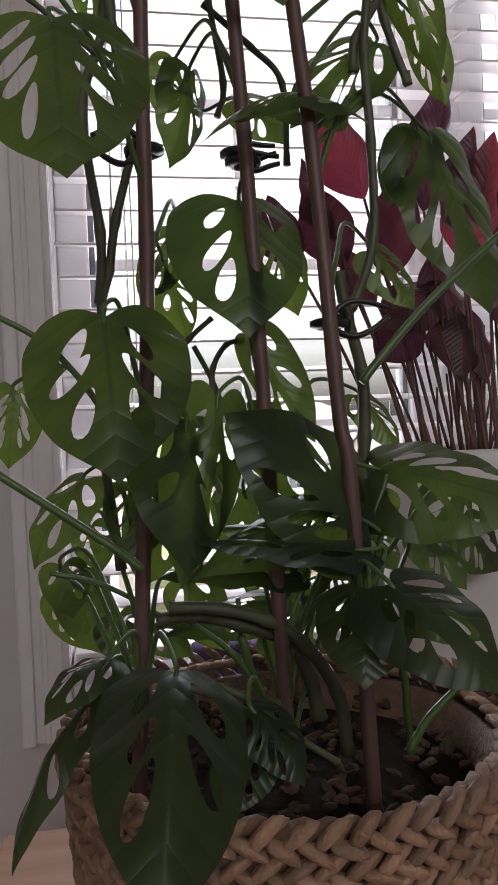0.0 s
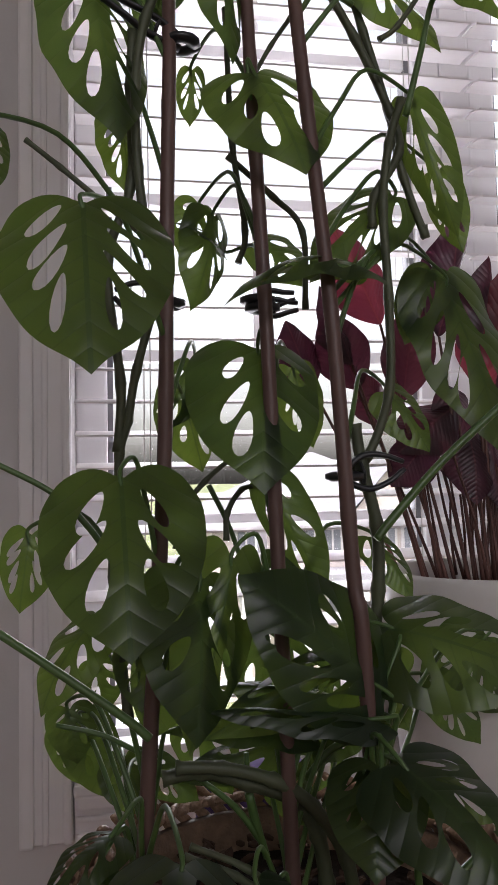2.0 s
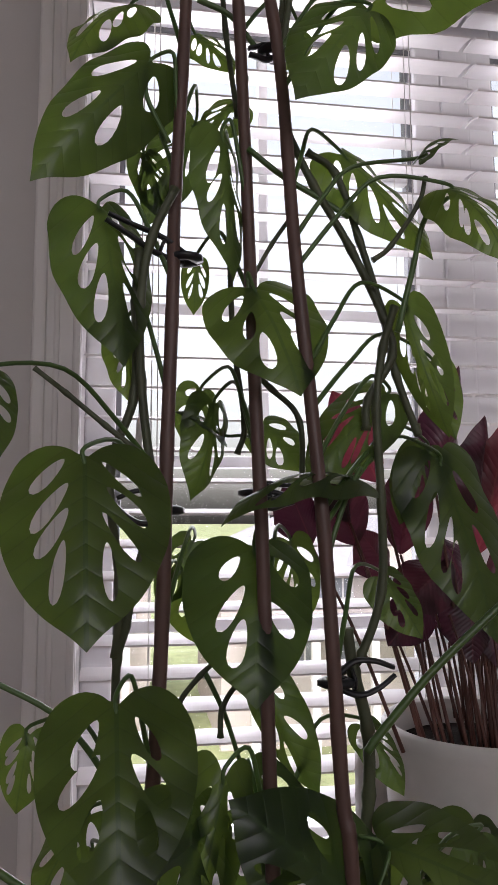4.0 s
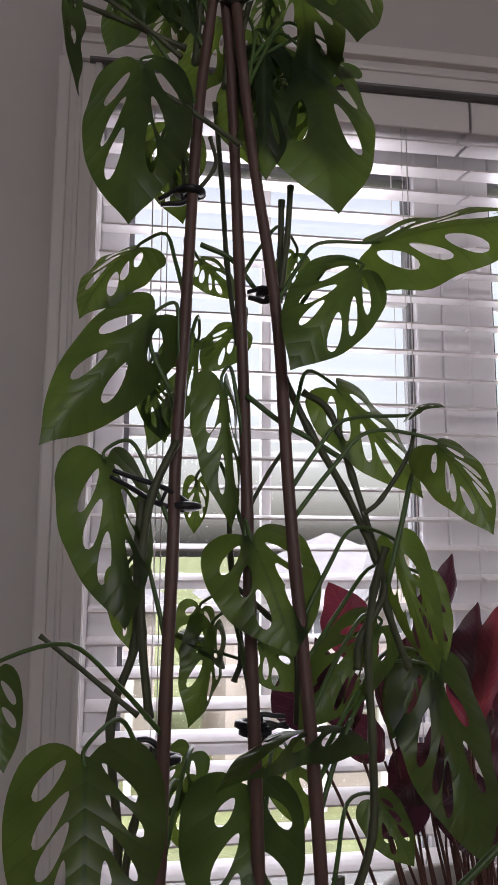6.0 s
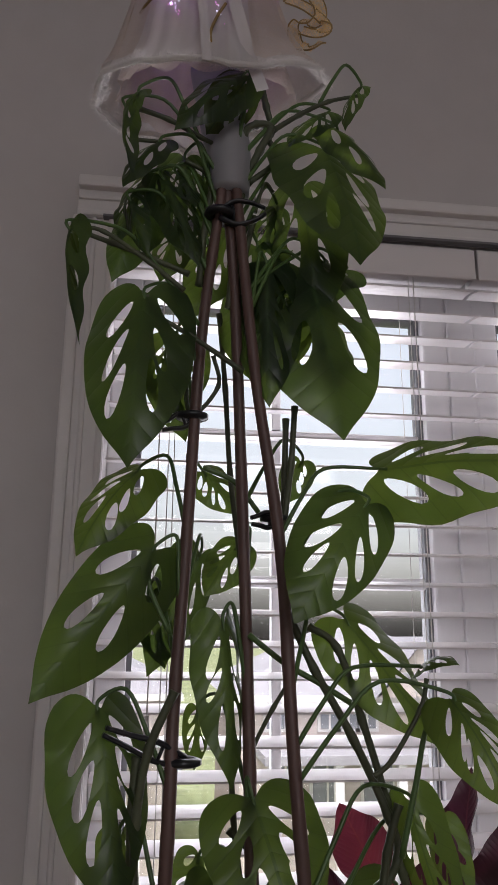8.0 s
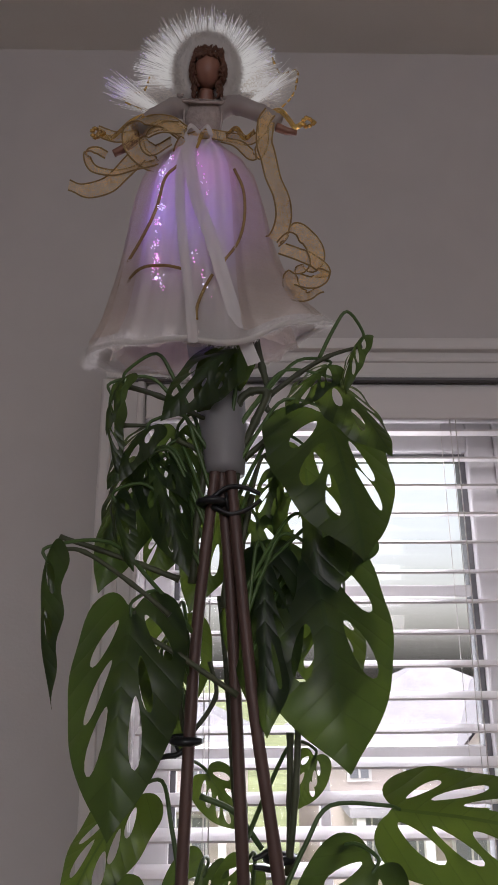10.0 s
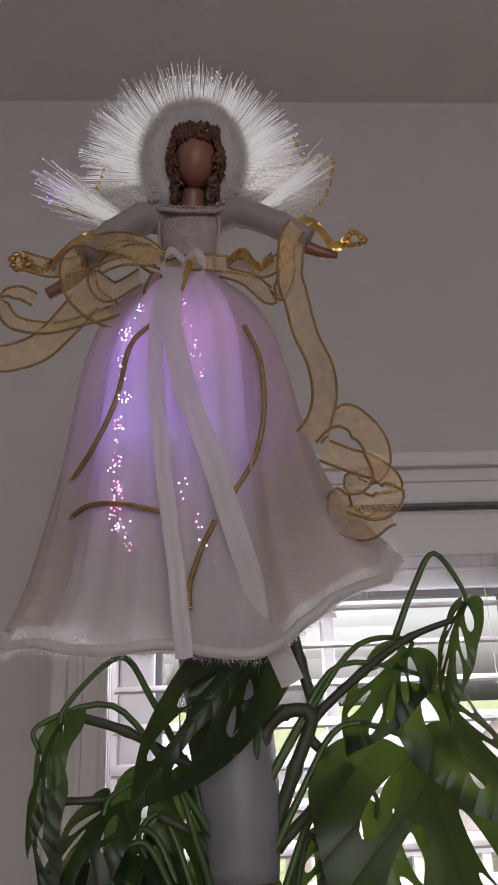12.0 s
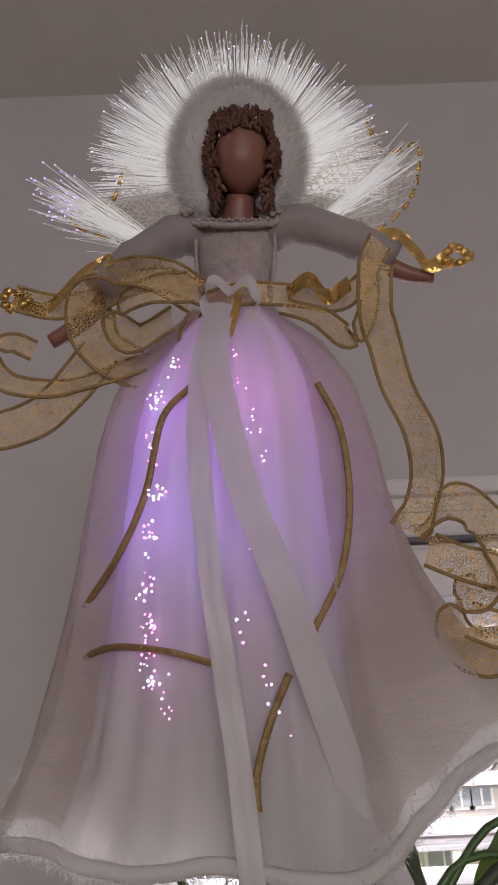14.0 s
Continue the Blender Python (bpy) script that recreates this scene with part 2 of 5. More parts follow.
def tube(bm, points, r0, r1=None, sides=8, steps=6, knots=0.0, flat=1.0, slot=0):
    """A round rod along a smooth line, tapering from r0 to r1, with swollen nodes where knots is given."""
    r1 = r0 if r1 is None else r1
    line = smooth_path(points, steps) if len(points) > 2 else [Vector(points[0]).lerp(Vector(points[-1]), k / steps) for k in range(steps + 1)]
    rings, side = [], None
    for i, c in enumerate(line):
        ahead = (line[min(i + 1, len(line) - 1)] - line[max(i - 1, 0)]).normalized()
        if side is None:
            side = ahead.cross(Vector((0, 1, 0.01))).normalized()
        side = (side - ahead * side.dot(ahead)).normalized()
        up = ahead.cross(side)
        f = i / max(1, len(line) - 1)
        r = r0 + (r1 - r0) * f
        if knots:
            r *= 1 + knots * max(0, math.cos(i * 1.05)) ** 6
        rings.append([bm.verts.new(c + side * (r * math.cos(a)) + up * (r * flat * math.sin(a))) for a in (2 * math.pi * k / sides for k in range(sides))])
    faces = []
    for a, b in zip(rings, rings[1:]):
        for k in range(sides):
            faces.append(bm.faces.new((a[k], a[(k + 1) % sides], b[(k + 1) % sides], b[k])))
    faces.append(bm.faces.new(rings[0][::-1]))
    faces.append(bm.faces.new(rings[-1]))
    for q in faces:
        q.smooth, q.material_index = True, slot
    return bm


def rod(points, r0, r1=None, **k):
    return tube(bmesh.new(), points, r0, r1, **k)


def lathe(bm, profile, centre, sides=40, wobble=0.0, slot=0):
    cx, cy = centre
    rings = []
    for r, z in profile:
        rings.append([bm.verts.new((cx + r * (1 + wobble * noise.noise((math.cos(a), math.sin(a), z * 8))) * math.cos(a), cy + r * math.sin(a), z)) for a in (2 * math.pi * k / sides for k in range(sides))])
    for a, b in zip(rings, rings[1:]):
        for k in range(sides):
            q = bm.faces.new((a[k], a[(k + 1) % sides], b[(k + 1) % sides], b[k]))
            q.smooth, q.material_index = True, slot
    return rings


# ---- the room ----
WY = 0.80          # the plane of the blind's slats
WALL = 0.785       # the wall's inner face
ROOM = (-1.9, 2.4, -2.6)
CEIL = 2.54
OPEN = (-0.050, 1.16, 0.50, 1.875)   # the twin window's opening: x, x, z, z


def setting(name, bm, material, label, category):
    return tagged(part(name, bm, material), label, category, kind="structure")


bm = bmesh.new()
box(bm, (ROOM[0], WALL, 0), (OPEN[0], WALL + 0.16, CEIL))
box(bm, (OPEN[1], WALL, 0), (ROOM[1], WALL + 0.16, CEIL))
box(bm, (OPEN[0], WALL, 0), (OPEN[1], WALL + 0.16, OPEN[2]))
box(bm, (OPEN[0], WALL, OPEN[3]), (OPEN[1], WALL + 0.16, CEIL))
setting("wall_north", bm, M_WALL, "grey painted wall round the window", "wall")
setting("wall_west", boxed((ROOM[0] - 0.12, ROOM[2], 0), (ROOM[0], WALL, CEIL)), M_WALL, "grey painted side wall", "wall")
setting("wall_east", boxed((ROOM[1], ROOM[2], 0), (ROOM[1] + 0.12, WALL, CEIL)), M_WALL, "grey painted side wall", "wall")
# rear wall, out of view; its high opening is made up for the fill lamp
bm = bmesh.new()
for lo, hi in (((ROOM[0], 0), (-0.6, CEIL)), ((1.2, 0), (ROOM[1], CEIL)), ((-0.6, 2.36), (1.2, CEIL)), ((-0.6, 0), (1.2, 1.65))):
    box(bm, (lo[0], ROOM[2] - 0.12, lo[1]), (hi[0], ROOM[2], hi[1]))
setting("wall_south", bm, M_WALL, "grey painted rear wall with a made-up high opening", "wall")
setting("ceiling", boxed((ROOM[0], ROOM[2], CEIL), (ROOM[1], WALL, CEIL + 0.1)), M_CEIL, "matt off-white painted ceiling", "ceiling")
floor = setting("floor", boxed((ROOM[0], ROOM[2], -0.12), (ROOM[1], WALL, -0.012)), M_FLOOR, "brown oak plank floor", "floor")
# low bench under the window
BENCH = 0.440
bench = thing("wooden_bench", "low reddish-brown wooden bench under the window", "bench")
for i in range(4):
    part("plank", boxed((-0.110, -0.03 + i * 0.145, BENCH - 0.025), (1.05, 0.110 + i * 0.145, BENCH), 0.003), M_BENCH, bench)
for x in (-0.08, 0.98):
    for y in (0.0, 0.47):
        part("leg", boxed((x, y, -0.012), (x + 0.045, y + 0.045, BENCH - 0.025), 0.003), M_BENCH, bench)
part("apron", boxed((-0.03, 0.0, BENCH - 0.09), (1.0, 0.018, BENCH - 0.025), 0.002), M_BENCH, bench)


# ---- window: casing, sashes, blinds ----
def casing(lo, hi, along):
    """Moulded trim board: flat field, raised outer back-band and inner bead."""
    bm = bmesh.new()
    (x0, z0), (x1, z1) = lo, hi
    box(bm, (x0, WALL - 0.016, z0), (x1, WALL, z1), 0.002)
    if along == "z":
        box(bm, (x0 - 0.004, WALL - 0.028, z0), (x0 + 0.014, WALL - 0.0005, z1), 0.004)
        box(bm, (x0 + 0.024, WALL - 0.021, z0), (x0 + 0.032, WALL - 0.001, z1), 0.003)
        box(bm, (x1 - 0.012, WALL - 0.022, z0), (x1 - 0.001, WALL - 0.001, z1), 0.004)
    else:
        box(bm, (x0 + 0.0005, WALL - 0.030, z1 - 0.016), (x1 - 0.0005, WALL - 0.001, z1 + 0.004), 0.004)
        box(bm, (x0 + 0.001, WALL - 0.021, z1 - 0.034), (x1 - 0.001, WALL - 0.001, z1 - 0.026), 0.003)
        box(bm, (x0 + 0.001, WALL - 0.022, z0 + 0.001), (x1 - 0.001, WALL - 0.001, z0 + 0.012), 0.004)
    return bm


CW = 0.062
setting("trim_left", casing((OPEN[0] - CW, OPEN[2] - CW), (OPEN[0], OPEN[3]), "z"), M_TRIM, "white moulded window casing board", "trim")
setting("trim_right", casing((OPEN[1], OPEN[2] - CW), (OPEN[1] + CW, OPEN[3]), "z"), M_TRIM, "white moulded window casing board", "trim")
setting("trim_top", casing((OPEN[0] - CW, OPEN[3] + 0.002), (OPEN[1] + CW, OPEN[3] + 0.066), "x"), M_TRIM, "white moulded head casing above window", "trim")
setting("trim_bottom", casing((OPEN[0] + 0.002, OPEN[2] - CW), (OPEN[1] - 0.002, OPEN[2] - 0.003), "x"), M_TRIM, "white moulded casing below window", "trim")
# the shadow line below the head casing, built as a dark strip
bm = boxed((OPEN[0] - 0.02, WALL - 0.030, OPEN[3] - 0.003), (OPEN[1] + 0.02, WALL - 0.017, OPEN[3] + 0.0015), 0.001)
setting("trim_shadow_line", bm, M_DARK, "thin dark strip standing in for shadow under head casing", "trim")

MULL = (0.519, 0.566)   # the broad post between the two windows


def sash_window(name, x0, x1, rows, cols):
    win = tagged(new(name), "white vinyl window with dividing bars, daylight outside", "window", kind="structure")
    z0, z1, y0, y1 = OPEN[2], OPEN[3], 0.855, 0.905
    fw = 0.045
    for nm, lo, hi in (
        ("window_frame", (x0, y0, z0), (x0 + fw, y1, z1)),
        ("window_frame", (x1 - fw, y0, z0), (x1, y1, z1)),
        ("window_frame", (x0 + fw, y0, z1 - 0.09), (x1 - fw, y1, z1)),
        ("window_sill", (x0 + fw, y0, z0), (x1 - fw, y1, z0 + 0.05)),
    ):
        part(nm, boxed(lo, hi, 0.004), M_VINYL, win)
    a, b, c, d = x0 + fw, x1 - fw, z0 + 0.05, z1 - 0.09
    for lo, hi in (((a, 0.87, c), (a + 0.008, 0.9, d)), ((b - 0.008, 0.87, c), (b, 0.9, d)), ((a + 0.008, 0.87, d - 0.008), (b - 0.008, 0.9, d))):
        part("gasket", boxed(lo, hi), M_DARK, win, "thin dark glazing gasket")
    for z in rows:
        part("glazing_bar", boxed((a + 0.008, 0.872, z - 0.009), (b - 0.008, 0.892, z + 0.009), 0.003), M_VINYL, win)
    for x in cols:
        for lo, hi in zip((c, *rows), (*rows, d - 0.008)):
            part("glazing_bar", boxed((x - 0.008, 0.873, lo + 0.009), (x + 0.008, 0.891, hi - 0.009), 0.003), M_VINYL, win)
    pane = part("pane", boxed((a, 0.881, c), (b, 0.884, d)), M_GLASS, win, "clear glass pane")
    pane.visible_shadow = False
    return win


sash_window("window_1", OPEN[0], MULL[0], (0.84, 1.085, 1.322, 1.560), (0.222,))
sash_window("window_2", MULL[1], OPEN[1], (0.84, 1.085, 1.322, 1.560), (0.88,))
setting("window_post", boxed((MULL[0], 0.85, OPEN[2]), (MULL[1], 0.93, OPEN[3]), 0.003), M_VINYL, "broad white post between two windows", "trim")
setting("window_stool", boxed((OPEN[0] + 0.001, WALL - 0.03, OPEN[2] - 0.002), (OPEN[1] - 0.001, 0.854, OPEN[2] + 0.014), 0.004), M_TRIM, "white painted inner window sill", "sill")


def slat_mesh(x0, x1):
    """One slightly crowned slat, its outer edge raised."""
    bm = bmesh.new()
    tilt, n, half, thick = radians(9), 4, 0.0245, 0.0028
    loops = []
    for x in (x0, x1):
        top = []
        for k in range(n + 1):
            v = -half + 2 * half * k / n
            crown = 0.0022 * (1 - (v / half) ** 2)
            top.append((v, crown))
        ring = [(v, c + thick / 2) for v, c in top] + [(v, c - thick / 2) for v, c in top[::-1]]
        loops.append([bm.verts.new((x, v * math.cos(tilt) - c * math.sin(tilt), v * math.sin(tilt) + c * math.cos(tilt))) for v, c in ring])
    m = len(loops[0])
    for k in range(m):
        bm.faces.new((loops[0][k], loops[0][(k + 1) % m], loops[1][(k + 1) % m], loops[1][k]))
    bm.faces.new(loops[0][::-1])
    bm.faces.new(loops[1])
    return mesh_of(bm, "slat", M_SLAT)


def blind(x0, x1, strings):
    b = thing("venetian_blind", "white faux-wood venetian blind with open slats", "blind", "blinds in the window")
    part("headrail", boxed((x0, WY - 0.026, 1.824), (x1, WY + 0.026, 1.872), 0.002), M_SLAT, b)
    part("valance", boxed((x0 - 0.002, WY - 0.034, 1.812), (x1 + 0.002, WY - 0.027, 1.866), 0.003), M_SLAT, b)
    me = slat_mesh(x0, x1)
    k = 0
    while 1.80 - 0.044 * k > 0.57:
        s = new("slat", me)
        s.parent = b
        s.location = (0.0012 * math.sin(k * 2.3), 0, 1.80 - 0.044 * k)
        s.location[1] = WY
        s.rotation_euler = (radians(1.2) * math.sin(k * 1.7), 0, radians(0.10) * math.sin(k * 3.1))
        k += 1
    part("bottom_rail", boxed((x0, WY - 0.025, 0.530), (x1, WY + 0.025, 0.550), 0.004), M_SLAT, b)
    for x in strings:
        for y in (WY - 0.0265, WY + 0.0265):
            part("ladder_cord", rod([(x, y, 1.83), (x + 0.001, y, 1.2), (x, y, 0.545)], 0.0006, sides=5, steps=2), M_CORD, b)
        part("lift_cord", rod([(x + 0.008, WY - 0.028, 1.83), (x + 0.009, WY - 0.028, 1.2), (x + 0.008, WY - 0.028, 0.545)], 0.0009, sides=5, steps=2), M_CORD, b)
    return b


blind(OPEN[0] + 0.004, 0.538, (0.045, 0.425))
blind(0.546, OPEN[1] - 0.004, (0.62, 1.08))
# pull cord with its knot, hung down the left side of the blind
cord = thing("pull_cord", "thin white blind pull cord with small knot", "cord")
part("string", rod([(0.03, 0.762, 1.80), (0.031, 0.760, 1.4), (0.029, 0.760, 1.13)], 0.0010, sides=6), M_CORD, cord)
part("tassel", rod([(0.029, 0.760, 1.135), (0.029, 0.760, 1.115), (0.029, 0.760, 1.09)], 0.003, 0.0055, sides=10), M_CORD, cord)


# ---- the climbing plant ----
from mathutils import geometry

HALF = ((0.0, 0.02), (-0.07, 0.11), (-0.10, 0.24), (-0.05, 0.39), (0.08, 0.48), (0.25, 0.50), (0.42, 0.485), (0.57, 0.43), (0.71, 0.34), (0.83, 0.22), (0.925, 0.09), (1.0, 0.0))


def leaf_mesh(length, width, arch, cup, seed, material, holes=True, half=HALF, wave=1.0):
    """A pointed heart-shaped blade along +x with oval holes between its veins; the blade arches and its halves cup."""
    rng = random.Random(seed)
    loops = []
    skew = rng.uniform(0.92, 1.06)
    fine = smooth_path([(a, b, 0) for a, b in half], 3)
    up = [(p.x, p.y * skew) for p in fine]
    down = [(p.x, -p.y * (2 - skew)) for p in fine]
    loops.append(up + down[-2:0:-1])
    def reach_at(x):
        for (x0, y0), (x1, y1) in zip(half[2:], half[3:]):
            if x0 <= x <= x1:
                return y0 + (y1 - y0) * (x - x0) / (x1 - x0)
        return 0.1

    if holes:
        for side in (1, -1):
            n = rng.choice((2, 3, 3, 4))
            start = rng.uniform(-0.04, 0.03)
            for k in range(n):
                span = 0.60 / n
                s = start + span * k + rng.uniform(0, 0.03)
                lean = rng.uniform(0.16, 0.26) + 0.03 * k
                lo, hi = rng.uniform(0.18, 0.30), rng.uniform(0.62, 0.76)
                if rng.random() < 0.25:
                    lo, hi = 0.28, 0.52
                x1 = min(0.78, s + 0.04 + lean)
                p0 = Vector((s + 0.04, side * lo * 0.42))
                p1 = Vector((x1, side * reach_at(max(-0.09, x1)) * hi))
                way = (p1 - p0).normalized()
                across = Vector((-way.y, way.x))
                a, b = (p1 - p0).length / 2, min(0.062, span * rng.uniform(0.2, 0.34))
                loops.append([tuple((p0 + p1) / 2 + way * (a * math.cos(q)) + across * (b * math.sin(q) * (1 + 0.3 * math.cos(q)))) for q in (2 * math.pi * i / 16 for i in range(16))])
    verts, edges, owner = [], [], []
    for loop in loops:
        start = len(verts)
        verts += [Vector(p) for p in loop]
        edges += [(start + i, start + (i + 1) % len(loop)) for i in range(len(loop))]

    def inside(p, loop):
        hit = False
        for (x0, y0), (x1, y1) in zip(loop, loop[1:] + loop[:1]):
            if (y0 > p[1]) != (y1 > p[1]) and p[0] < (x1 - x0) * (p[1] - y0) / (y1 - y0) + x0:
                hit = not hit
        return hit

    for i in range(-1, 17):
        for j in range(-7, 8):
            p = (i / 16, j / 14.5)
            if inside(p, loops[0]):
                verts.append(Vector(p))
    got, _, faces, *_ = geometry.delaunay_2d_cdt(verts, edges, [], 0, 1e-5)
    bm = bmesh.new()
    uv = bm.loops.layers.uv.new("UVMap")
    curl = rng.uniform(-0.05, 0.05)
    made = []
    for p in got:
        s, h = p.x, p.y
        lift = arch * 4 * max(s, -0.1) * (1 - s) - cup * (abs(h) ** 1.5) + wave * (0.018 * math.sin(s * 17 + seed) * abs(h) * 2 + 0.02 * noise.noise((s * 3, h * 3, seed * 1.7))) + curl * h
        made.append(bm.verts.new((s * length, h * width, lift * length)))
    for f in faces:
        c = sum((got[i] for i in f), Vector((0, 0))) / len(f)
        if inside(c, loops[0]) and not any(inside(c, q) for q in loops[1:]):
            try:
                q = bm.faces.new([made[i] for i in f])
            except ValueError:
                continue
            q.smooth = True
            for l, i in zip(q.loops, f):
                l[uv].uv = (got[i].x, got[i].y + 0.5)
    for v in [v for v in bm.verts if not v.link_faces]:
        bm.verts.remove(v)
    return mesh_of(bm, "leaf", material, True)


def blade_pose(base, tip, face):
    """Base, axis towards the tip, and the blade's upper side turned towards the given way."""
    base, tip = Vector(base), Vector(tip)
    x = (tip - base).normalized()
    z = Vector(face)
    z = (z - x * z.dot(x)).normalized()
    y = z.cross(x)
    m = Matrix((x, y, z)).transposed().to_4x4()
    m.translation = base
    return m, (tip - base).length


STAKES = (
    ((0.0152, 0.1721, 0.5), (0.031, 0.18, 0.751), (0.041, 0.185, 0.91), (0.044, 0.19, 1.038), (0.047, 0.195, 1.139), (0.048, 0.205, 1.191), (0.053, 0.21, 1.295), (0.06, 0.213, 1.451), (0.072, 0.212, 1.569), (0.0733, 0.2121, 1.600)),
    ((0.1128, 0.172, 0.5), (0.105, 0.185, 0.847), (0.102, 0.19, 0.98), (0.098, 0.195, 1.093), (0.097, 0.207, 1.177), (0.093, 0.212, 1.298), (0.085, 0.214, 1.477), (0.078, 0.214, 1.568), (0.077, 0.2141, 1.600)),
    ((0.1520, 0.145, 0.5), (0.1440, 0.150, 0.793), (0.1400, 0.155, 0.847), (0.134, 0.165, 0.99), (0.122, 0.18, 1.16), (0.116, 0.195, 1.294), (0.099, 0.2, 1.419), (0.085, 0.21, 1.568), (0.0829, 0.211, 1.600)),
)


def on_stake(k, z):
    p = STAKES[k]
    for a, b in zip(p, p[1:]):
        if z <= b[2] or b is p[-1]:
            return Vector(a).lerp(Vector(b), (z - a[2]) / (b[2] - a[2]))


plant = thing("monstera_plant", "tall climbing monstera with pierced dark green leaves in basket", "plant", at=(0.10, 0.215, 0.66))
plant_inv = Matrix.Translation((-0.10, -0.215, -0.66))
leaf_count = [0]


def leaf(base, tip, width, face=(0, -0.85, 0.5), arch=0.05, cup=0.35, stem=None, drop=0.05, rise=0.02, thick=0.0014):
    """One leaf with its stalk, which runs to the nearest stake or to the place given as stem."""
    leaf_count[0] += 1
    m, length = blade_pose(base, tip, face)
    ob = new("leaf", leaf_mesh(length * 1.04, width * 1.1, arch, cup, leaf_count[0] * 7 + 3, M_LEAF))
    ob.parent = plant
    ob.matrix_basis = plant_inv @ m
    base = Vector(base)
    if stem is None:
        foot = min((on_stake(k, min(1.60, max(0.64, base.z - drop))) for k in range(3)), key=lambda q: (q - base).length)
    else:
        foot = Vector(stem)
    back = m.to_3x3() @ Vector((1, 0, 0))
    mid = foot.lerp(base, 0.6) + Vector((0, 0, rise)) - back * 0.012
    stalk = rod([foot, foot.lerp(mid, 0.5) + Vector((0, 0, rise * 0.2)), mid, base - back * 0.004 + Vector((0, 0, 0.001)), base + back * 0.006], thick * 1.25, thick * 0.75, sides=7, steps=5)
    stalk.transform(m.inverted())
    part("petiole", stalk, M_PETIOLE, ob)
    return ob


def vine(points, r0=0.0036, r1=None, material=None, knots=0.25, name="stem"):
    bm = rod(points, r0 * 0.78, (r1 or r0) * 0.78, sides=9, steps=6, knots=knots)
    bm.transform(plant_inv)
    return part(name, bm, material or M_STEM, plant)


leaf((0.001, 0.11, 1.026), (0.006, 0.068, 0.943), 0.073, (0, -0.85, 0.5), 0.05)
leaf((0.017, 0.15, 0.899), (0.021, 0.1, 0.82), 0.075, (0, -0.85, 0.5), 0.05)
leaf((0.057, 0.16, 0.844), (0.052, 0.13, 0.771), 0.062, (0.5, -0.8, 0.3), 0.04)
leaf((0.101, 0.215, 0.978), (0.095, 0.17, 0.892), 0.075, (0, -0.85, 0.5), 0.06)
leaf((0.157, 0.18, 1.021), (0.076, 0.16, 0.992), 0.037, (0, -0.3, 0.95), 0.16)
leaf((0.193, 0.22, 1.08), (0.133, 0.2, 1.018), 0.045, (0, -0.85, 0.5), 0.06)
leaf((0.25, 0.27, 1.041), (0.275, 0.24, 0.914), 0.076, (0.1, -0.9, 0.3), 0.03)
leaf((0.153, 0.15, 0.784), (0.079, 0.15, 0.845), 0.071, (0, -0.85, 0.5), 0.06)
leaf((0.147, 0.14, 0.772), (0.057, 0.14, 0.781), 0.022, (0, -0.3, 0.95), 0.05)
leaf((0.165, 0.17, 0.812), (0.235, 0.13, 0.789), 0.067, (0, -0.75, 0.6), 0.08)
leaf((0.148, 0.11, 0.76), (0.181, 0.07, 0.718), 0.056, (0, -0.7, 0.7), 0.12)
leaf((0.141, 0.12, 0.756), (0.127, 0.09, 0.719), 0.044, (-0.2, -0.7, 0.6), 0.1)
leaf((0.041, 0.09, 0.734), (0.027, -0.0, 0.681), 0.057, (0, -0.75, 0.6), 0.12)
leaf((0.012, 0.13, 0.731), (-0.015, 0.1, 0.714), 0.024, (-0.3, -0.6, 0.7), 0.16)
leaf((0.003, 0.12, 0.717), (-0.028, 0.08, 0.663), 0.024, (-0.6, -0.6, 0.4), 0.12)
leaf((-0.02, 0.3, 0.732), (0.0, 0.3, 0.688), 0.039, (0, -0.85, 0.5), 0.04)
leaf((-0.0, 0.24, 0.812), (-0.029, 0.22, 0.763), 0.039, (-0.5, -0.7, 0.4), 0.12)
leaf((0.083, 0.14, 0.676), (0.063, 0.12, 0.652), 0.031, (0, -0.5, 0.8), 0.14)
leaf((0.083, 0.14, 0.695), (0.103, 0.12, 0.663), 0.030, (0.1, -0.5, 0.8), 0.12)
leaf((0.105, 0.21, 0.894), (0.137, 0.2, 0.831), 0.031, (-0.4, -0.8, 0.3), 0.05)
leaf((-0.036, 0.22, 0.867), (-0.042, 0.22, 0.823), 0.031, (0, -0.85, 0.5), 0.06)
leaf((0.08, 0.26, 1.077), (0.063, 0.25, 1.011), 0.036, (0.5, -0.7, 0.3), 0.08)
leaf((0.061, 0.3, 0.955), (0.074, 0.3, 0.905), 0.035, (0, -0.85, 0.5), 0.05)
leaf((0.239, 0.254, 1.111), (0.252, 0.244, 1.054), 0.026, (-0.6, -0.7, 0.2), 0.06)
leaf((0.244, 0.28, 1.05), (0.219, 0.27, 0.994), 0.036, (0, -0.85, 0.5), 0.05)
leaf((0.119, 0.19, 0.756), (0.041, 0.2, 0.752), 0.031, (0, -0.2, 0.97), 0.12)
leaf((0.198, 0.25, 0.955), (0.221, 0.24, 0.915), 0.034, (0, -0.85, 0.5), 0.05)
leaf((0.248, 0.22, 0.794), (0.199, 0.2, 0.756), 0.045, (0, -0.85, 0.5), 0.06)
leaf((0.123, 0.3, 0.739), (0.139, 0.3, 0.712), 0.037, (0, -0.85, 0.5), 0.06)
leaf((0.28, 0.3, 0.757), (0.306, 0.3, 0.721), 0.047, (0, -0.85, 0.5), 0.06)
leaf((0.068, 0.3, 0.979), (0.043, 0.3, 0.933), 0.033, (0, -0.85, 0.5), 0.05)
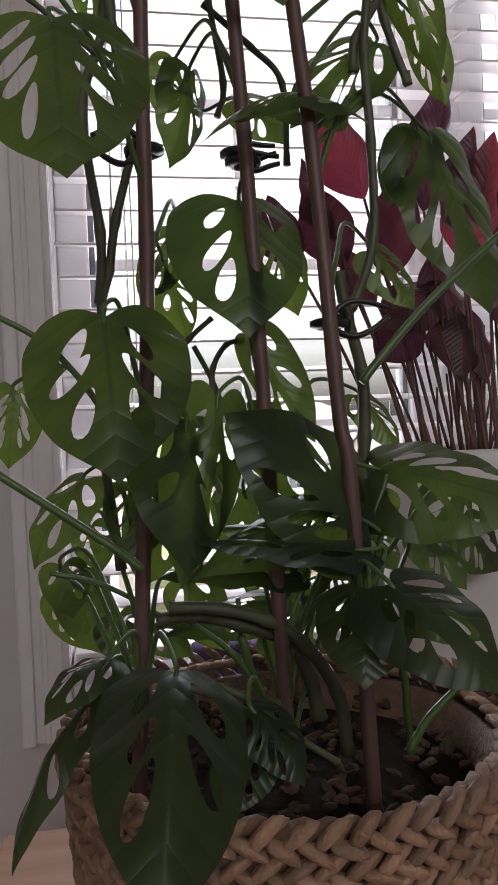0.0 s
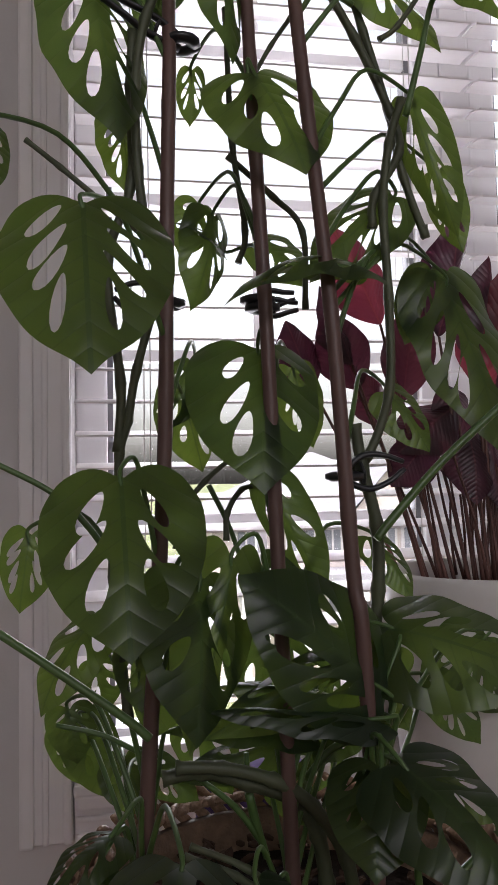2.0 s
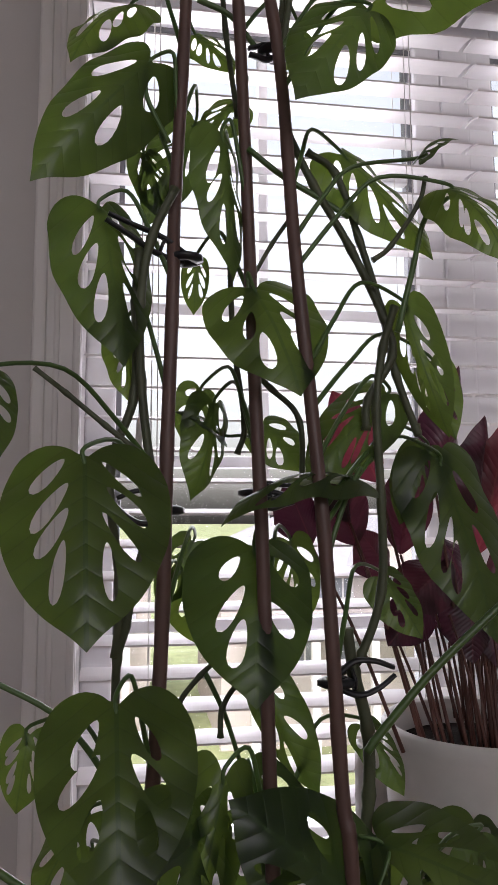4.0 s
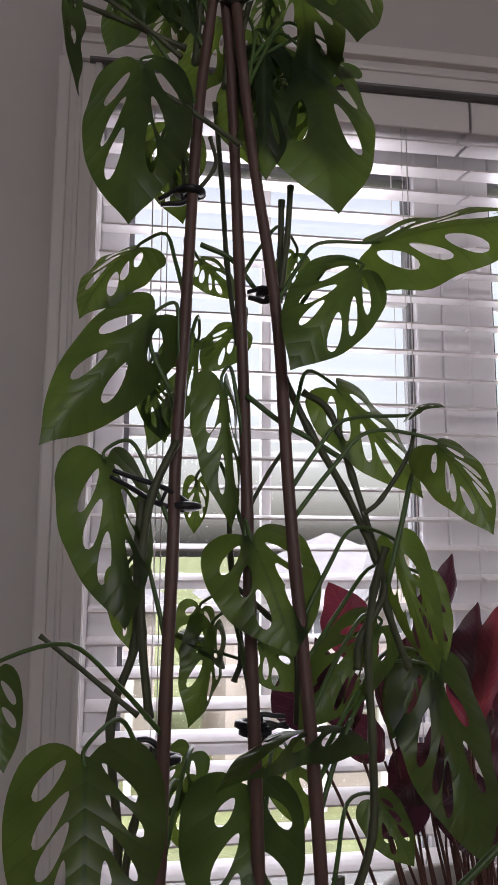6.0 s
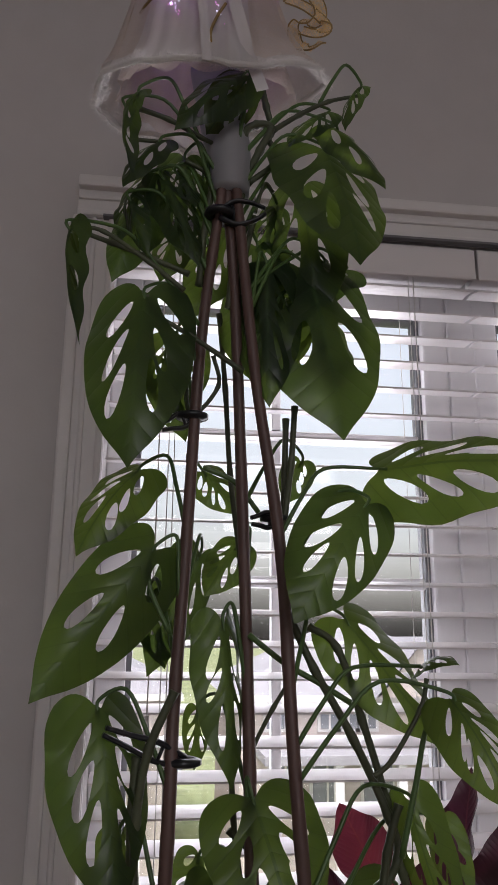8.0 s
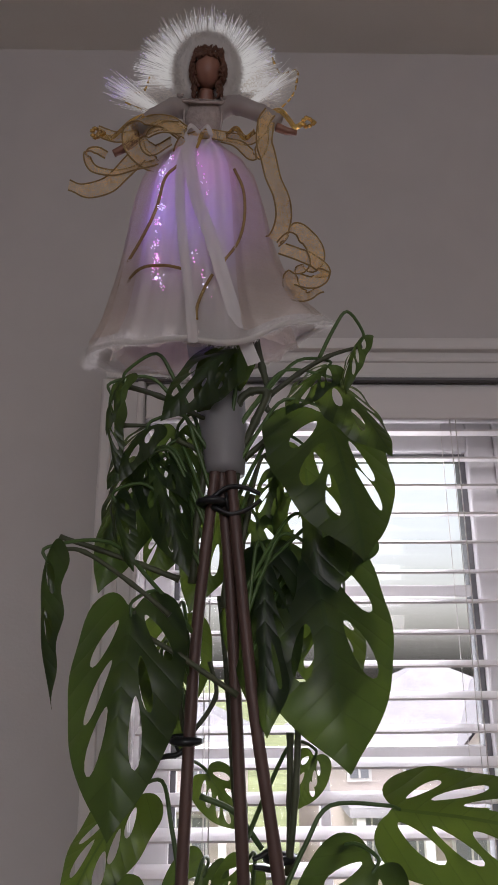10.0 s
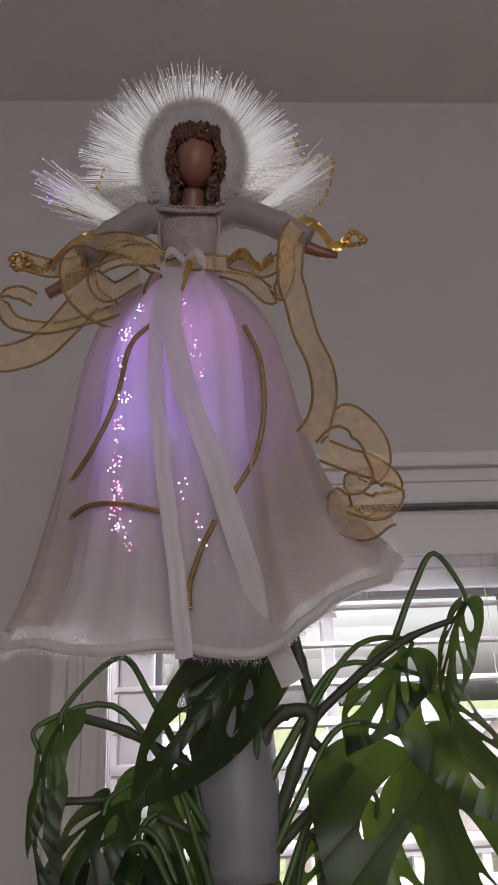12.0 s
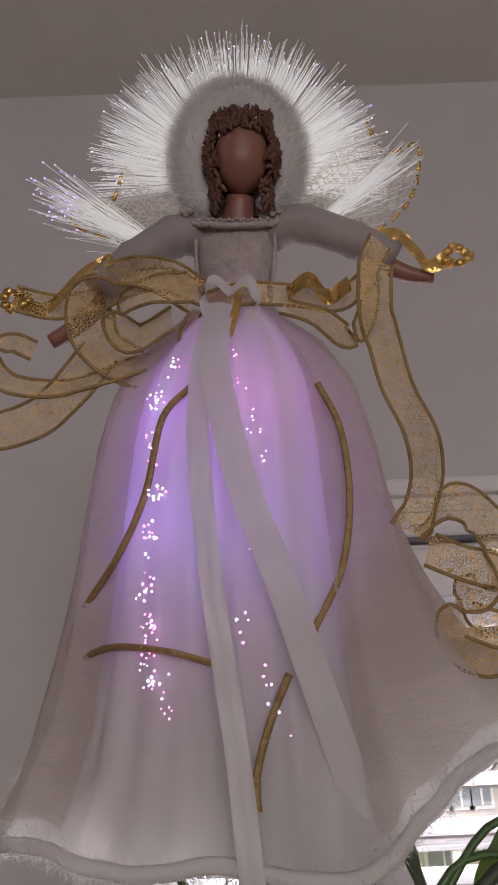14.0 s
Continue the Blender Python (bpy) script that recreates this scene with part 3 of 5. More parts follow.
leaf((0.165, 0.2, 0.777), (0.178, 0.18, 0.752), 0.029, (0, -0.4, 0.9), 0.1)
leaf((0.142, 0.3, 0.979), (0.156, 0.3, 0.922), 0.038, (0, -0.85, 0.5), 0.05)
leaf((0.001, 0.27, 0.779), (0.007, 0.27, 0.749), 0.027, (0, -0.85, 0.5), 0.05)
leaf((0.179, 0.24, 0.858), (0.198, 0.22, 0.82), 0.026, (0, -0.85, 0.5), 0.08)
leaf((0.017, 0.26, 0.72), (0.03, 0.25, 0.688), 0.034, (0, -0.6, 0.7), 0.08)
leaf((0.001, 0.204, 1.193), (0.017, 0.174, 1.087), 0.058, (0.3, -0.85, 0.3), 0.05)
leaf((0.018, 0.214, 1.118), (0.022, 0.204, 1.067), 0.026, (0.4, -0.8, 0.3), 0.05)
leaf((0.079, 0.204, 1.247), (0.085, 0.194, 1.149), 0.036, (0.5, -0.8, 0.2), 0.03)
leaf((0.098, 0.194, 1.141), (0.12, 0.164, 1.07), 0.070, (0, -0.85, 0.5), 0.07)
leaf((0.166, 0.224, 1.25), (0.22, 0.204, 1.172), 0.056, (0.2, -0.85, 0.3), 0.04)
leaf((0.198, 0.164, 1.22), (0.215, 0.144, 1.222), 0.020, (0, -0.5, 0.8), 0.2)
leaf((0.217, 0.164, 1.201), (0.238, 0.134, 1.144), 0.038, (-0.2, -0.75, 0.6), 0.12)
leaf((0.201, 0.204, 1.136), (0.229, 0.204, 1.052), 0.032, (-0.5, -0.8, 0.2), 0.1)
leaf((0.032, 0.204, 1.294), (-0.037, 0.184, 1.201), 0.057, (0.2, -0.9, 0.2), 0.05)
leaf((0.019, 0.234, 1.355), (-0.018, 0.204, 1.29), 0.044, (-0.1, -0.7, 0.6), 0.1)
leaf((0.186, 0.194, 1.352), (0.281, 0.124, 1.345), 0.062, (0, -0.9, 0.35), 0.04)
leaf((0.17, 0.174, 1.324), (0.119, 0.154, 1.248), 0.057, (0.1, -0.9, 0.3), 0.06)
leaf((0.067, 0.274, 1.364), (0.094, 0.264, 1.329), 0.033, (0, -0.85, 0.5), 0.05)
leaf((0.067, 0.284, 1.3), (0.031, 0.274, 1.212), 0.042, (0.2, -0.9, 0.2), 0.05)
leaf((0.095, 0.264, 1.306), (0.07, 0.254, 1.267), 0.032, (0, -0.85, 0.5), 0.05)
leaf((0.087, 0.27, 1.056), (0.052, 0.26, 1.07), 0.034, (0, -0.4, 0.9), 0.15)
leaf((0.068, 0.274, 1.186), (0.066, 0.274, 1.146), 0.019, (0, -0.85, 0.5), 0.05)
leaf((0.072, 0.274, 1.089), (0.058, 0.274, 1.053), 0.030, (0.4, -0.8, 0.3), 0.1)
leaf((0.146, 0.274, 1.375), (0.134, 0.274, 1.341), 0.026, (0, -0.85, 0.5), 0.08)
leaf((-0.048, 0.12, 1.067), (-0.038, 0.1, 1.024), 0.023, (0, -0.85, 0.5), 0.05)
leaf((0.116, 0.27, 1.064), (0.142, 0.26, 1.03), 0.038, (0, -0.85, 0.5), 0.06)
leaf((0.029, 0.274, 1.266), (0.042, 0.274, 1.216), 0.028, (0, -0.85, 0.5), 0.05)
leaf((0.142, 0.224, 1.519), (0.16, 0.194, 1.377), 0.104, (0.1, -0.9, 0.3), 0.06)
leaf((0.109, 0.214, 1.512), (0.108, 0.194, 1.398), 0.048, (-0.2, -0.9, 0.2), 0.04)
leaf((0.018, 0.194, 1.476), (0.013, 0.164, 1.345), 0.071, (-0.1, -0.9, 0.3), 0.05)
leaf((-0.034, 0.164, 1.508), (-0.02, 0.144, 1.417), 0.019, (-0.8, -0.5, 0.2), 0.06)
leaf((0.019, 0.224, 1.57), (-0.006, 0.204, 1.49), 0.037, (0, -0.85, 0.5), 0.08)
leaf((0.18, 0.254, 1.538), (0.109, 0.234, 1.469), 0.048, (0, -0.6, 0.7), 0.1)
leaf((0.035, 0.244, 1.445), (0.051, 0.244, 1.382), 0.034, (0, -0.85, 0.5), 0.05)
leaf((0.081, 0.254, 1.565), (0.055, 0.234, 1.479), 0.043, (0, -0.85, 0.5), 0.06)
leaf((0.15, 0.244, 1.492), (0.156, 0.214, 1.411), 0.061, (0.2, -0.9, 0.3), 0.05)
leaf((0.114, 0.254, 1.516), (0.107, 0.224, 1.42), 0.071, (-0.1, -0.9, 0.3), 0.05)
leaf((0.043, 0.264, 1.473), (0.045, 0.244, 1.401), 0.052, (0, -0.85, 0.5), 0.05)
leaf((0.03, 0.2, 0.809), (0.03, 0.18, 0.77), 0.036, (0, -0.85, 0.5), 0.06)
leaf((0.161, 0.24, 0.746), (0.133, 0.22, 0.723), 0.034, (0, -0.6, 0.7), 0.08)
leaf((-0.016, 0.24, 0.759), (-0.011, 0.24, 0.727), 0.028, (0, -0.85, 0.5), 0.06)
vine([(0.026, 0.2, 1.165), (0.024, 0.2, 1.131), (0.024, 0.2, 1.072), (0.01, 0.2, 1.024), (0.017, 0.2, 0.954), (0.015, 0.2, 0.914)], 0.0036, 0.0036, M_STEM)
vine([(0.039, 0.2, 1.007), (0.026, 0.2, 0.961), (0.021, 0.2, 0.932), (0.016, 0.2, 0.913), (0.015, 0.2, 0.881), (0.012, 0.2, 0.843), (0.02, 0.2, 0.761)], 0.0032, 0.0036, M_STEM)
vine([(0.048, 0.194, 1.204), (0.033, 0.194, 1.169), (0.027, 0.194, 1.128), (0.028, 0.194, 1.08), (0.034, 0.194, 1.027)], 0.0036, 0.0036, M_STEM)
vine([(0.122, 0.204, 1.254), (0.14, 0.204, 1.217), (0.165, 0.204, 1.174), (0.187, 0.204, 1.127), (0.192, 0.204, 1.103), (0.175, 0.204, 1.073), (0.173, 0.204, 1.053)], 0.0034, 0.0036, M_STEM)
vine([(0.138, 0.214, 1.245), (0.158, 0.214, 1.231), (0.174, 0.214, 1.185), (0.189, 0.214, 1.135), (0.198, 0.214, 1.092), (0.212, 0.214, 1.053), (0.211, 0.214, 1.059)], 0.0032, 0.0034, M_STEM)
vine([(0.193, 0.2, 1.135), (0.184, 0.2, 1.106), (0.179, 0.2, 1.065), (0.181, 0.2, 1.008), (0.18, 0.2, 0.951), (0.165, 0.2, 0.91), (0.151, 0.2, 0.901)], 0.0034, 0.0038, M_STEM)
vine([(0.154, 0.19, 0.929), (0.158, 0.19, 0.903), (0.166, 0.19, 0.869), (0.166, 0.19, 0.831), (0.162, 0.19, 0.795), (0.163, 0.19, 0.755), (0.159, 0.19, 0.704)], 0.0046, 0.0052, M_STEM)
vine([(0.159, 0.17, 0.862), (0.168, 0.17, 0.873), (0.202, 0.17, 0.908), (0.253, 0.17, 0.951), (0.275, 0.17, 0.971)], 0.0034, 0.003, M_PETIOLE, 0.0, "petiole")
vine([(0.03, 0.14, 0.771), (0.02, 0.14, 0.78), (-0.005, 0.14, 0.799), (-0.035, 0.14, 0.821), (-0.058, 0.14, 0.837)], 0.003, 0.0026, M_PETIOLE, 0.0, "petiole")
vine([(0.016, 0.17, 0.849), (-0.0, 0.17, 0.873), (-0.019, 0.17, 0.892), (-0.052, 0.17, 0.91)], 0.0024, 0.002, M_PETIOLE, 0.0, "petiole")
vine([(0.045, 0.18, 0.741), (0.07, 0.18, 0.739), (0.099, 0.18, 0.73), (0.121, 0.18, 0.714), (0.14, 0.18, 0.683), (0.145, 0.18, 0.648)], 0.0046, 0.005, M_STEM)
vine([(0.05, 0.15, 0.713), (0.079, 0.15, 0.699), (0.105, 0.15, 0.676), (0.13, 0.15, 0.657)], 0.0022, 0.0026, M_STEM)
vine([(0.18, 0.17, 0.648), (0.178, 0.17, 0.672), (0.176, 0.17, 0.698), (0.161, 0.17, 0.755)], 0.003, 0.0026, M_PETIOLE, 0.0, "petiole")
vine([(0.17, 0.15, 0.658), (0.183, 0.15, 0.676), (0.207, 0.15, 0.696)], 0.003, 0.0026, M_PETIOLE, 0.0, "petiole")
vine([(0.137, 0.24, 0.711), (0.153, 0.24, 0.735), (0.178, 0.24, 0.771)], 0.003, 0.0026, M_PETIOLE, 0.0, "petiole")
vine([(0.096, 0.2, 0.687), (0.089, 0.2, 0.708), (0.087, 0.2, 0.739)], 0.0028, 0.002, M_PETIOLE, 0.0, "petiole")
vine([(0.096, 0.2, 0.687), (0.079, 0.2, 0.71), (0.056, 0.2, 0.729)], 0.0028, 0.002, M_PETIOLE, 0.0, "petiole")
vine([(0.027, 0.2, 0.743), (0.005, 0.2, 0.755), (-0.02, 0.2, 0.762)], 0.002, 0.0018, M_PETIOLE, 0.0, "petiole")
vine([(0.05, 0.23, 0.855), (0.054, 0.23, 0.878), (0.068, 0.23, 0.896), (0.083, 0.23, 0.909)], 0.0026, 0.002, M_STEM)
vine([(0.08, 0.22, 0.86), (0.081, 0.22, 0.877), (0.09, 0.22, 0.891), (0.101, 0.22, 0.893)], 0.0024, 0.002, M_STEM)
vine([(0.073, 0.25, 0.894), (0.086, 0.25, 0.867), (0.096, 0.25, 0.837)], 0.0024, 0.002, M_PETIOLE, 0.0, "petiole")
vine([(0.088, 0.244, 1.213), (0.091, 0.244, 1.124), (0.099, 0.244, 1.062), (0.094, 0.244, 1.04)], 0.0026, 0.0026, M_STEM)
vine([(0.088, 0.244, 1.112), (0.118, 0.244, 1.086), (0.138, 0.244, 1.063), (0.139, 0.244, 1.01)], 0.0026, 0.0026, M_STEM)
vine([(0.105, 0.244, 1.165), (0.119, 0.244, 1.19), (0.133, 0.244, 1.211)], 0.002, 0.002, M_STEM)
vine([(0.064, 0.224, 1.356), (0.087, 0.224, 1.346), (0.105, 0.224, 1.324)], 0.0026, 0.0024, M_PETIOLE, 0.0, "petiole")
vine([(0.096, 0.204, 1.239), (0.12, 0.204, 1.221), (0.142, 0.204, 1.209), (0.164, 0.204, 1.196)], 0.0026, 0.0026, M_PETIOLE, 0.0, "petiole")
vine([(0.076, 0.254, 1.49), (0.082, 0.254, 1.426), (0.087, 0.254, 1.356), (0.096, 0.254, 1.289)], 0.0026, 0.0026, M_STEM)
vine([(0.049, 0.224, 1.431), (0.054, 0.224, 1.395), (0.074, 0.224, 1.418), (0.07, 0.224, 1.442)], 0.0022, 0.002, M_STEM)
vine([(0.125, 0.224, 1.395), (0.124, 0.224, 1.352), (0.123, 0.224, 1.317)], 0.003, 0.003, M_STEM)
vine([(0.13, 0.214, 1.402), (0.127, 0.214, 1.358), (0.121, 0.214, 1.311)], 0.0028, 0.003, M_STEM)
vine([(0.17, 0.174, 1.156), (0.182, 0.174, 1.166), (0.201, 0.174, 1.195), (0.206, 0.174, 1.213)], 0.0022, 0.0018, M_STEM)
vine([(0.185, 0.174, 1.111), (0.196, 0.174, 1.152), (0.205, 0.174, 1.185), (0.221, 0.174, 1.2)], 0.0026, 0.002, M_PETIOLE, 0.0, "petiole")
vine([(0.027, 0.169, 1.034), (0.008, 0.169, 1.049), (-0.014, 0.169, 1.067), (-0.032, 0.169, 1.081)], 0.0022, 0.0018, M_STEM)
vine([(0.044, 0.204, 1.239), (0.03, 0.204, 1.268), (0.029, 0.204, 1.287)], 0.0022, 0.0018, M_PETIOLE, 0.0, "petiole")
vine([(0.045, 0.174, 1.47), (0.02, 0.174, 1.49), (-0.012, 0.174, 1.511), (-0.03, 0.174, 1.513)], 0.0022, 0.0018, M_STEM)
vine([(0.089, 0.194, 1.42), (0.051, 0.194, 1.445), (0.026, 0.194, 1.46), (0.019, 0.194, 1.474)], 0.0026, 0.002, M_STEM)
leaf((0.156, 0.215, 1.623), (0.175, 0.19, 1.511), 0.092, (0.25, -0.9, 0.3), 0.07)
leaf((0.167, 0.222, 1.651), (0.203, 0.21, 1.589), 0.045, (0.3, -0.8, 0.4), 0.06)
leaf((0.141, 0.235, 1.6), (0.149, 0.215, 1.474), 0.060, (-0.2, -0.9, 0.3), 0.05)
leaf((0.161, 0.225, 1.667), (0.128, 0.215, 1.623), 0.033, (-0.3, -0.7, 0.5), 0.08)
leaf((0.188, 0.215, 1.687), (0.172, 0.205, 1.636), 0.018, (-0.5, -0.7, 0.4), 0.12, stem=(0.154, 0.22, 1.671))
leaf((0.088, 0.195, 1.671), (0.036, 0.185, 1.609), 0.039, (0.2, -0.85, 0.4), 0.08)
leaf((0.089, 0.205, 1.672), (0.06, 0.205, 1.622), 0.037, (0.4, -0.8, 0.2), 0.06)
leaf((0.007, 0.19, 1.643), (-0.002, 0.18, 1.595), 0.014, (-0.6, -0.6, 0.3), 0.12, stem=(0.054, 0.215, 1.624))
leaf((0.025, 0.2, 1.608), (-0.001, 0.19, 1.559), 0.029, (-0.3, -0.8, 0.4), 0.08)
leaf((0.037, 0.215, 1.591), (0.052, 0.2, 1.553), 0.026, (0.3, -0.85, 0.3), 0.06)
leaf((0.026, 0.205, 1.581), (0.055, 0.19, 1.499), 0.031, (0.2, -0.9, 0.2), 0.05)
leaf((0.003, 0.195, 1.553), (0.019, 0.185, 1.501), 0.018, (-0.5, -0.75, 0.3), 0.08)
leaf((0.04, 0.225, 1.545), (0.028, 0.215, 1.497), 0.028, (0, -0.85, 0.4), 0.06)
leaf((0.104, 0.235, 1.542), (0.11, 0.225, 1.464), 0.042, (0, -0.9, 0.2), 0.05)
leaf((0.121, 0.245, 1.584), (0.109, 0.24, 1.539), 0.025, (0, -0.85, 0.4), 0.06)
leaf((0.159, 0.24, 1.536), (0.159, 0.23, 1.471), 0.027, (0.4, -0.85, 0.2), 0.06)
leaf((0.06, 0.25, 1.612), (0.058, 0.245, 1.57), 0.022, (0.3, -0.85, 0.3), 0.06)
leaf((0.015, 0.215, 1.585), (-0.002, 0.2, 1.52), 0.031, (-0.2, -0.8, 0.4), 0.07)
leaf((0.044, 0.225, 1.612), (0.042, 0.215, 1.521), 0.042, (0, -0.85, 0.4), 0.06)
leaf((-0.004, 0.195, 1.635), (0.006, 0.19, 1.566), 0.012, (-0.7, -0.6, 0.2), 0.08)
vine([(0.104, 0.22, 1.688), (0.109, 0.22, 1.663), (0.114, 0.22, 1.641), (0.111, 0.22, 1.631), (0.119, 0.22, 1.622)], 0.0036, 0.003, M_STEM)
vine([(0.088, 0.215, 1.607), (0.09, 0.215, 1.631), (0.1, 0.215, 1.641), (0.112, 0.215, 1.639), (0.103, 0.215, 1.617), (0.091, 0.215, 1.587), (0.086, 0.215, 1.553), (0.083, 0.215, 1.517), (0.08, 0.215, 1.478)], 0.0042, 0.0036, M_STEM)
vine([(0.114, 0.218, 1.639), (0.137, 0.218, 1.657), (0.161, 0.218, 1.672), (0.188, 0.218, 1.681)], 0.003, 0.0018, M_STEM)
vine([(0.094, 0.216, 1.587), (0.112, 0.216, 1.603), (0.129, 0.216, 1.618)], 0.0032, 0.0026, M_STEM)
vine([(0.005, 0.212, 1.644), (0.03, 0.212, 1.636), (0.054, 0.212, 1.623), (0.078, 0.212, 1.612)], 0.0028, 0.0022, M_STEM)
vine([(0.004, 0.205, 1.61), (0.024, 0.205, 1.61)], 0.0022, 0.0018, M_STEM)
vine([(0.044, 0.215, 1.602), (0.061, 0.215, 1.592), (0.072, 0.215, 1.572)], 0.0026, 0.0022, M_STEM)
vine([(-0.035, 0.2, 1.526), (-0.008, 0.2, 1.517), (0.023, 0.2, 1.506), (0.049, 0.2, 1.496)], 0.0022, 0.0028, M_STEM)
vine([(0.1, 0.22, 1.564), (0.108, 0.22, 1.59), (0.115, 0.22, 1.583)], 0.002, 0.0016, M_STEM)
vine([(0.066, 0.215, 1.585), (0.06, 0.215, 1.539), (0.057, 0.215, 1.495)], 0.0034, 0.0034, M_STEM)
vine([(0.1, 0.222, 1.561), (0.092, 0.222, 1.522), (0.089, 0.222, 1.493)], 0.003, 0.003, M_STEM)
leaf((0.165, 0.17, 0.803), (0.062, 0.165, 0.761), 0.033, (0, -0.75, 0.6), 0.08)
leaf((0.16, 0.18, 0.762), (0.07, 0.175, 0.784), 0.022, (0, -0.5, 0.85), 0.08)
leaf((0.097, 0.19, 0.845), (0.149, 0.175, 0.784), 0.034, (-0.2, -0.85, 0.4), 0.06)
leaf((0.052, 0.215, 0.807), (0.032, 0.2, 0.751), 0.041, (0, -0.85, 0.4), 0.05)
leaf((0.103, 0.255, 0.798), (0.112, 0.25, 0.738), 0.044, (0, -0.85, 0.4), 0.05)
leaf((0.154, 0.245, 0.774), (0.127, 0.235, 0.726), 0.041, (0, -0.85, 0.4), 0.05)
leaf((0.076, 0.165, 0.855), (0.051, 0.15, 0.761), 0.042, (0.1, -0.9, 0.3), 0.06)
leaf((-0.01, 0.27, 0.743), (0.01, 0.265, 0.694), 0.035, (0, -0.85, 0.4), 0.05)
leaf((0.139, 0.14, 0.749), (0.126, 0.12, 0.723), 0.026, (-0.2, -0.6, 0.7), 0.1)
leaf((0.161, 0.14, 0.747), (0.205, 0.12, 0.726), 0.034, (0.2, -0.6, 0.7), 0.1)
leaf((0.211, 0.22, 0.767), (0.236, 0.21, 0.731), 0.029, (0, -0.85, 0.4), 0.06)
vine([(0.038, 0.19, 0.732), (0.06, 0.19, 0.734), (0.086, 0.19, 0.726), (0.113, 0.19, 0.714), (0.126, 0.19, 0.693), (0.131, 0.19, 0.666)], 0.0052, 0.0056, M_STEM)
vine([(0.088, 0.2, 0.716), (0.094, 0.2, 0.692), (0.098, 0.2, 0.679)], 0.0034, 0.0028, M_PETIOLE, 0.0, "petiole")
vine([(0.127, 0.22, 0.713), (0.142, 0.22, 0.729), (0.157, 0.22, 0.735)], 0.0034, 0.0028, M_PETIOLE, 0.0, "petiole")
vine([(0.047, 0.15, 0.708), (0.073, 0.15, 0.696), (0.093, 0.15, 0.679), (0.108, 0.15, 0.654)], 0.0026, 0.0026, M_STEM)
leaf((0.145, 0.26, 0.724), (0.049, 0.255, 0.706), 0.032, (0, -0.7, 0.6), 0.06)
leaf((0.064, 0.28, 0.735), (0.088, 0.275, 0.687), 0.039, (0, -0.85, 0.5), 0.05)
leaf((0.162, 0.29, 0.702), (0.118, 0.285, 0.681), 0.032, (0, -0.85, 0.5), 0.05)
leaf((0.031, 0.27, 0.713), (0.064, 0.265, 0.688), 0.025, (0, -0.7, 0.6), 0.08)
leaf((0.116, 0.25, 0.703), (0.144, 0.245, 0.675), 0.028, (0, -0.6, 0.7), 0.08)

# ---- stakes and the clips that hold the vine to them ----
for k, p in enumerate(STAKES):
    s = thing("plant_stake", "thin brown coated plant stake tied to the vine", "stake", "stakes in the basket", at=p[0])
    part("shaft", tube(bmesh.new(), [Vector(q) - Vector(p[0]) for q in p], 0.0043, 0.0040, sides=12, steps=8, knots=0.08), M_STAKE, s)
    tip = Vector(p[-1]) - Vector(p[0])
    part("cap", tube(bmesh.new(), [tip - Vector((0, 0, 0.012)), tip + Vector((0, 0, 0.003))], 0.0050, 0.0046, sides=12, steps=3), M_CLIP, s)


def clip(a, b, open_jaw=False):
    """A spring clip: a hinge ring round the stake and two toothed jaws reaching to the vine."""
    a, b = Vector(a), Vector(b)
    c = thing("plant_clip", "small black plastic plant clip on a stake", "clip", "clips on the stakes", at=b)
    way = a - b
    u = way.normalized()
    n = u.cross(Vector((0, 1, 0))).normalized()
    size = way.length
    ring = [Vector((0.0078 * math.cos(q), 0.0078 * math.sin(q), 0)) for q in (2 * math.pi * i / 12 for i in range(13))]
    part("ring", tube(bmesh.new(), ring, 0.0030, sides=6, steps=1, flat=1.5), M_CLIP, c)
    gap = 0.0035 if not open_jaw else 0.008
    for s in (1, -1):
        line = [n * (s * 0.003), u * size * 0.35 + n * (s * (gap + 0.002)), u * size * 0.7 + n * (s * gap), u * size + n * (s * 0.0022)]
        part("jaw", tube(bmesh.new(), line, 0.0021, 0.0016, sides=6, steps=4, flat=1.7), M_CLIP, c)
    part("spring", tube(bmesh.new(), [u * size * 0.3 + n * 0.006, u * size * 0.3 + Vector((0, -0.004, 0)), u * size * 0.3 - n * 0.006], 0.0012, sides=6, steps=4), M_CLIP, c)
    return c


clip((0.006, 0.189, 1.181), (0.055, 0.203, 1.161))
clip((0.014, 0.198, 1.006), (0.044, 0.2, 1.001), True)
clip((0.182, 0.185, 0.904), (0.146, 0.187, 0.898), True)
clip((0.131, 0.232, 1.009), (0.108, 0.235, 1.008))
clip((0.099, 0.218, 1.317), (0.117, 0.221, 1.319))
clip((0.033, 0.214, 1.382), (0.055, 0.215, 1.391))
clip((0.106, 0.203, 1.555), (0.071, 0.207, 1.552), True)
clip((0.129, 0.233, 1.016), (0.105, 0.235, 1.013))

# ---- woven basket, its soil and bark ----
BC, BR = (0.120, 0.218), 0.139
basket = thing("woven_basket", "round braided seagrass basket holding the climbing plant", "basket", at=(BC[0], BC[1], BENCH))
bm = bmesh.new()
prof = [(0.0, 0.003), (0.109, 0.003), (0.118, 0.02), (0.128, 0.12), (BR - 0.010, 0.205), (BR - 0.018, 0.205), (0.115, 0.10), (0.109, 0.03)]
lathe(bm, prof, (0, 0), 48)
part("liner", bm, M_STRAW, basket)


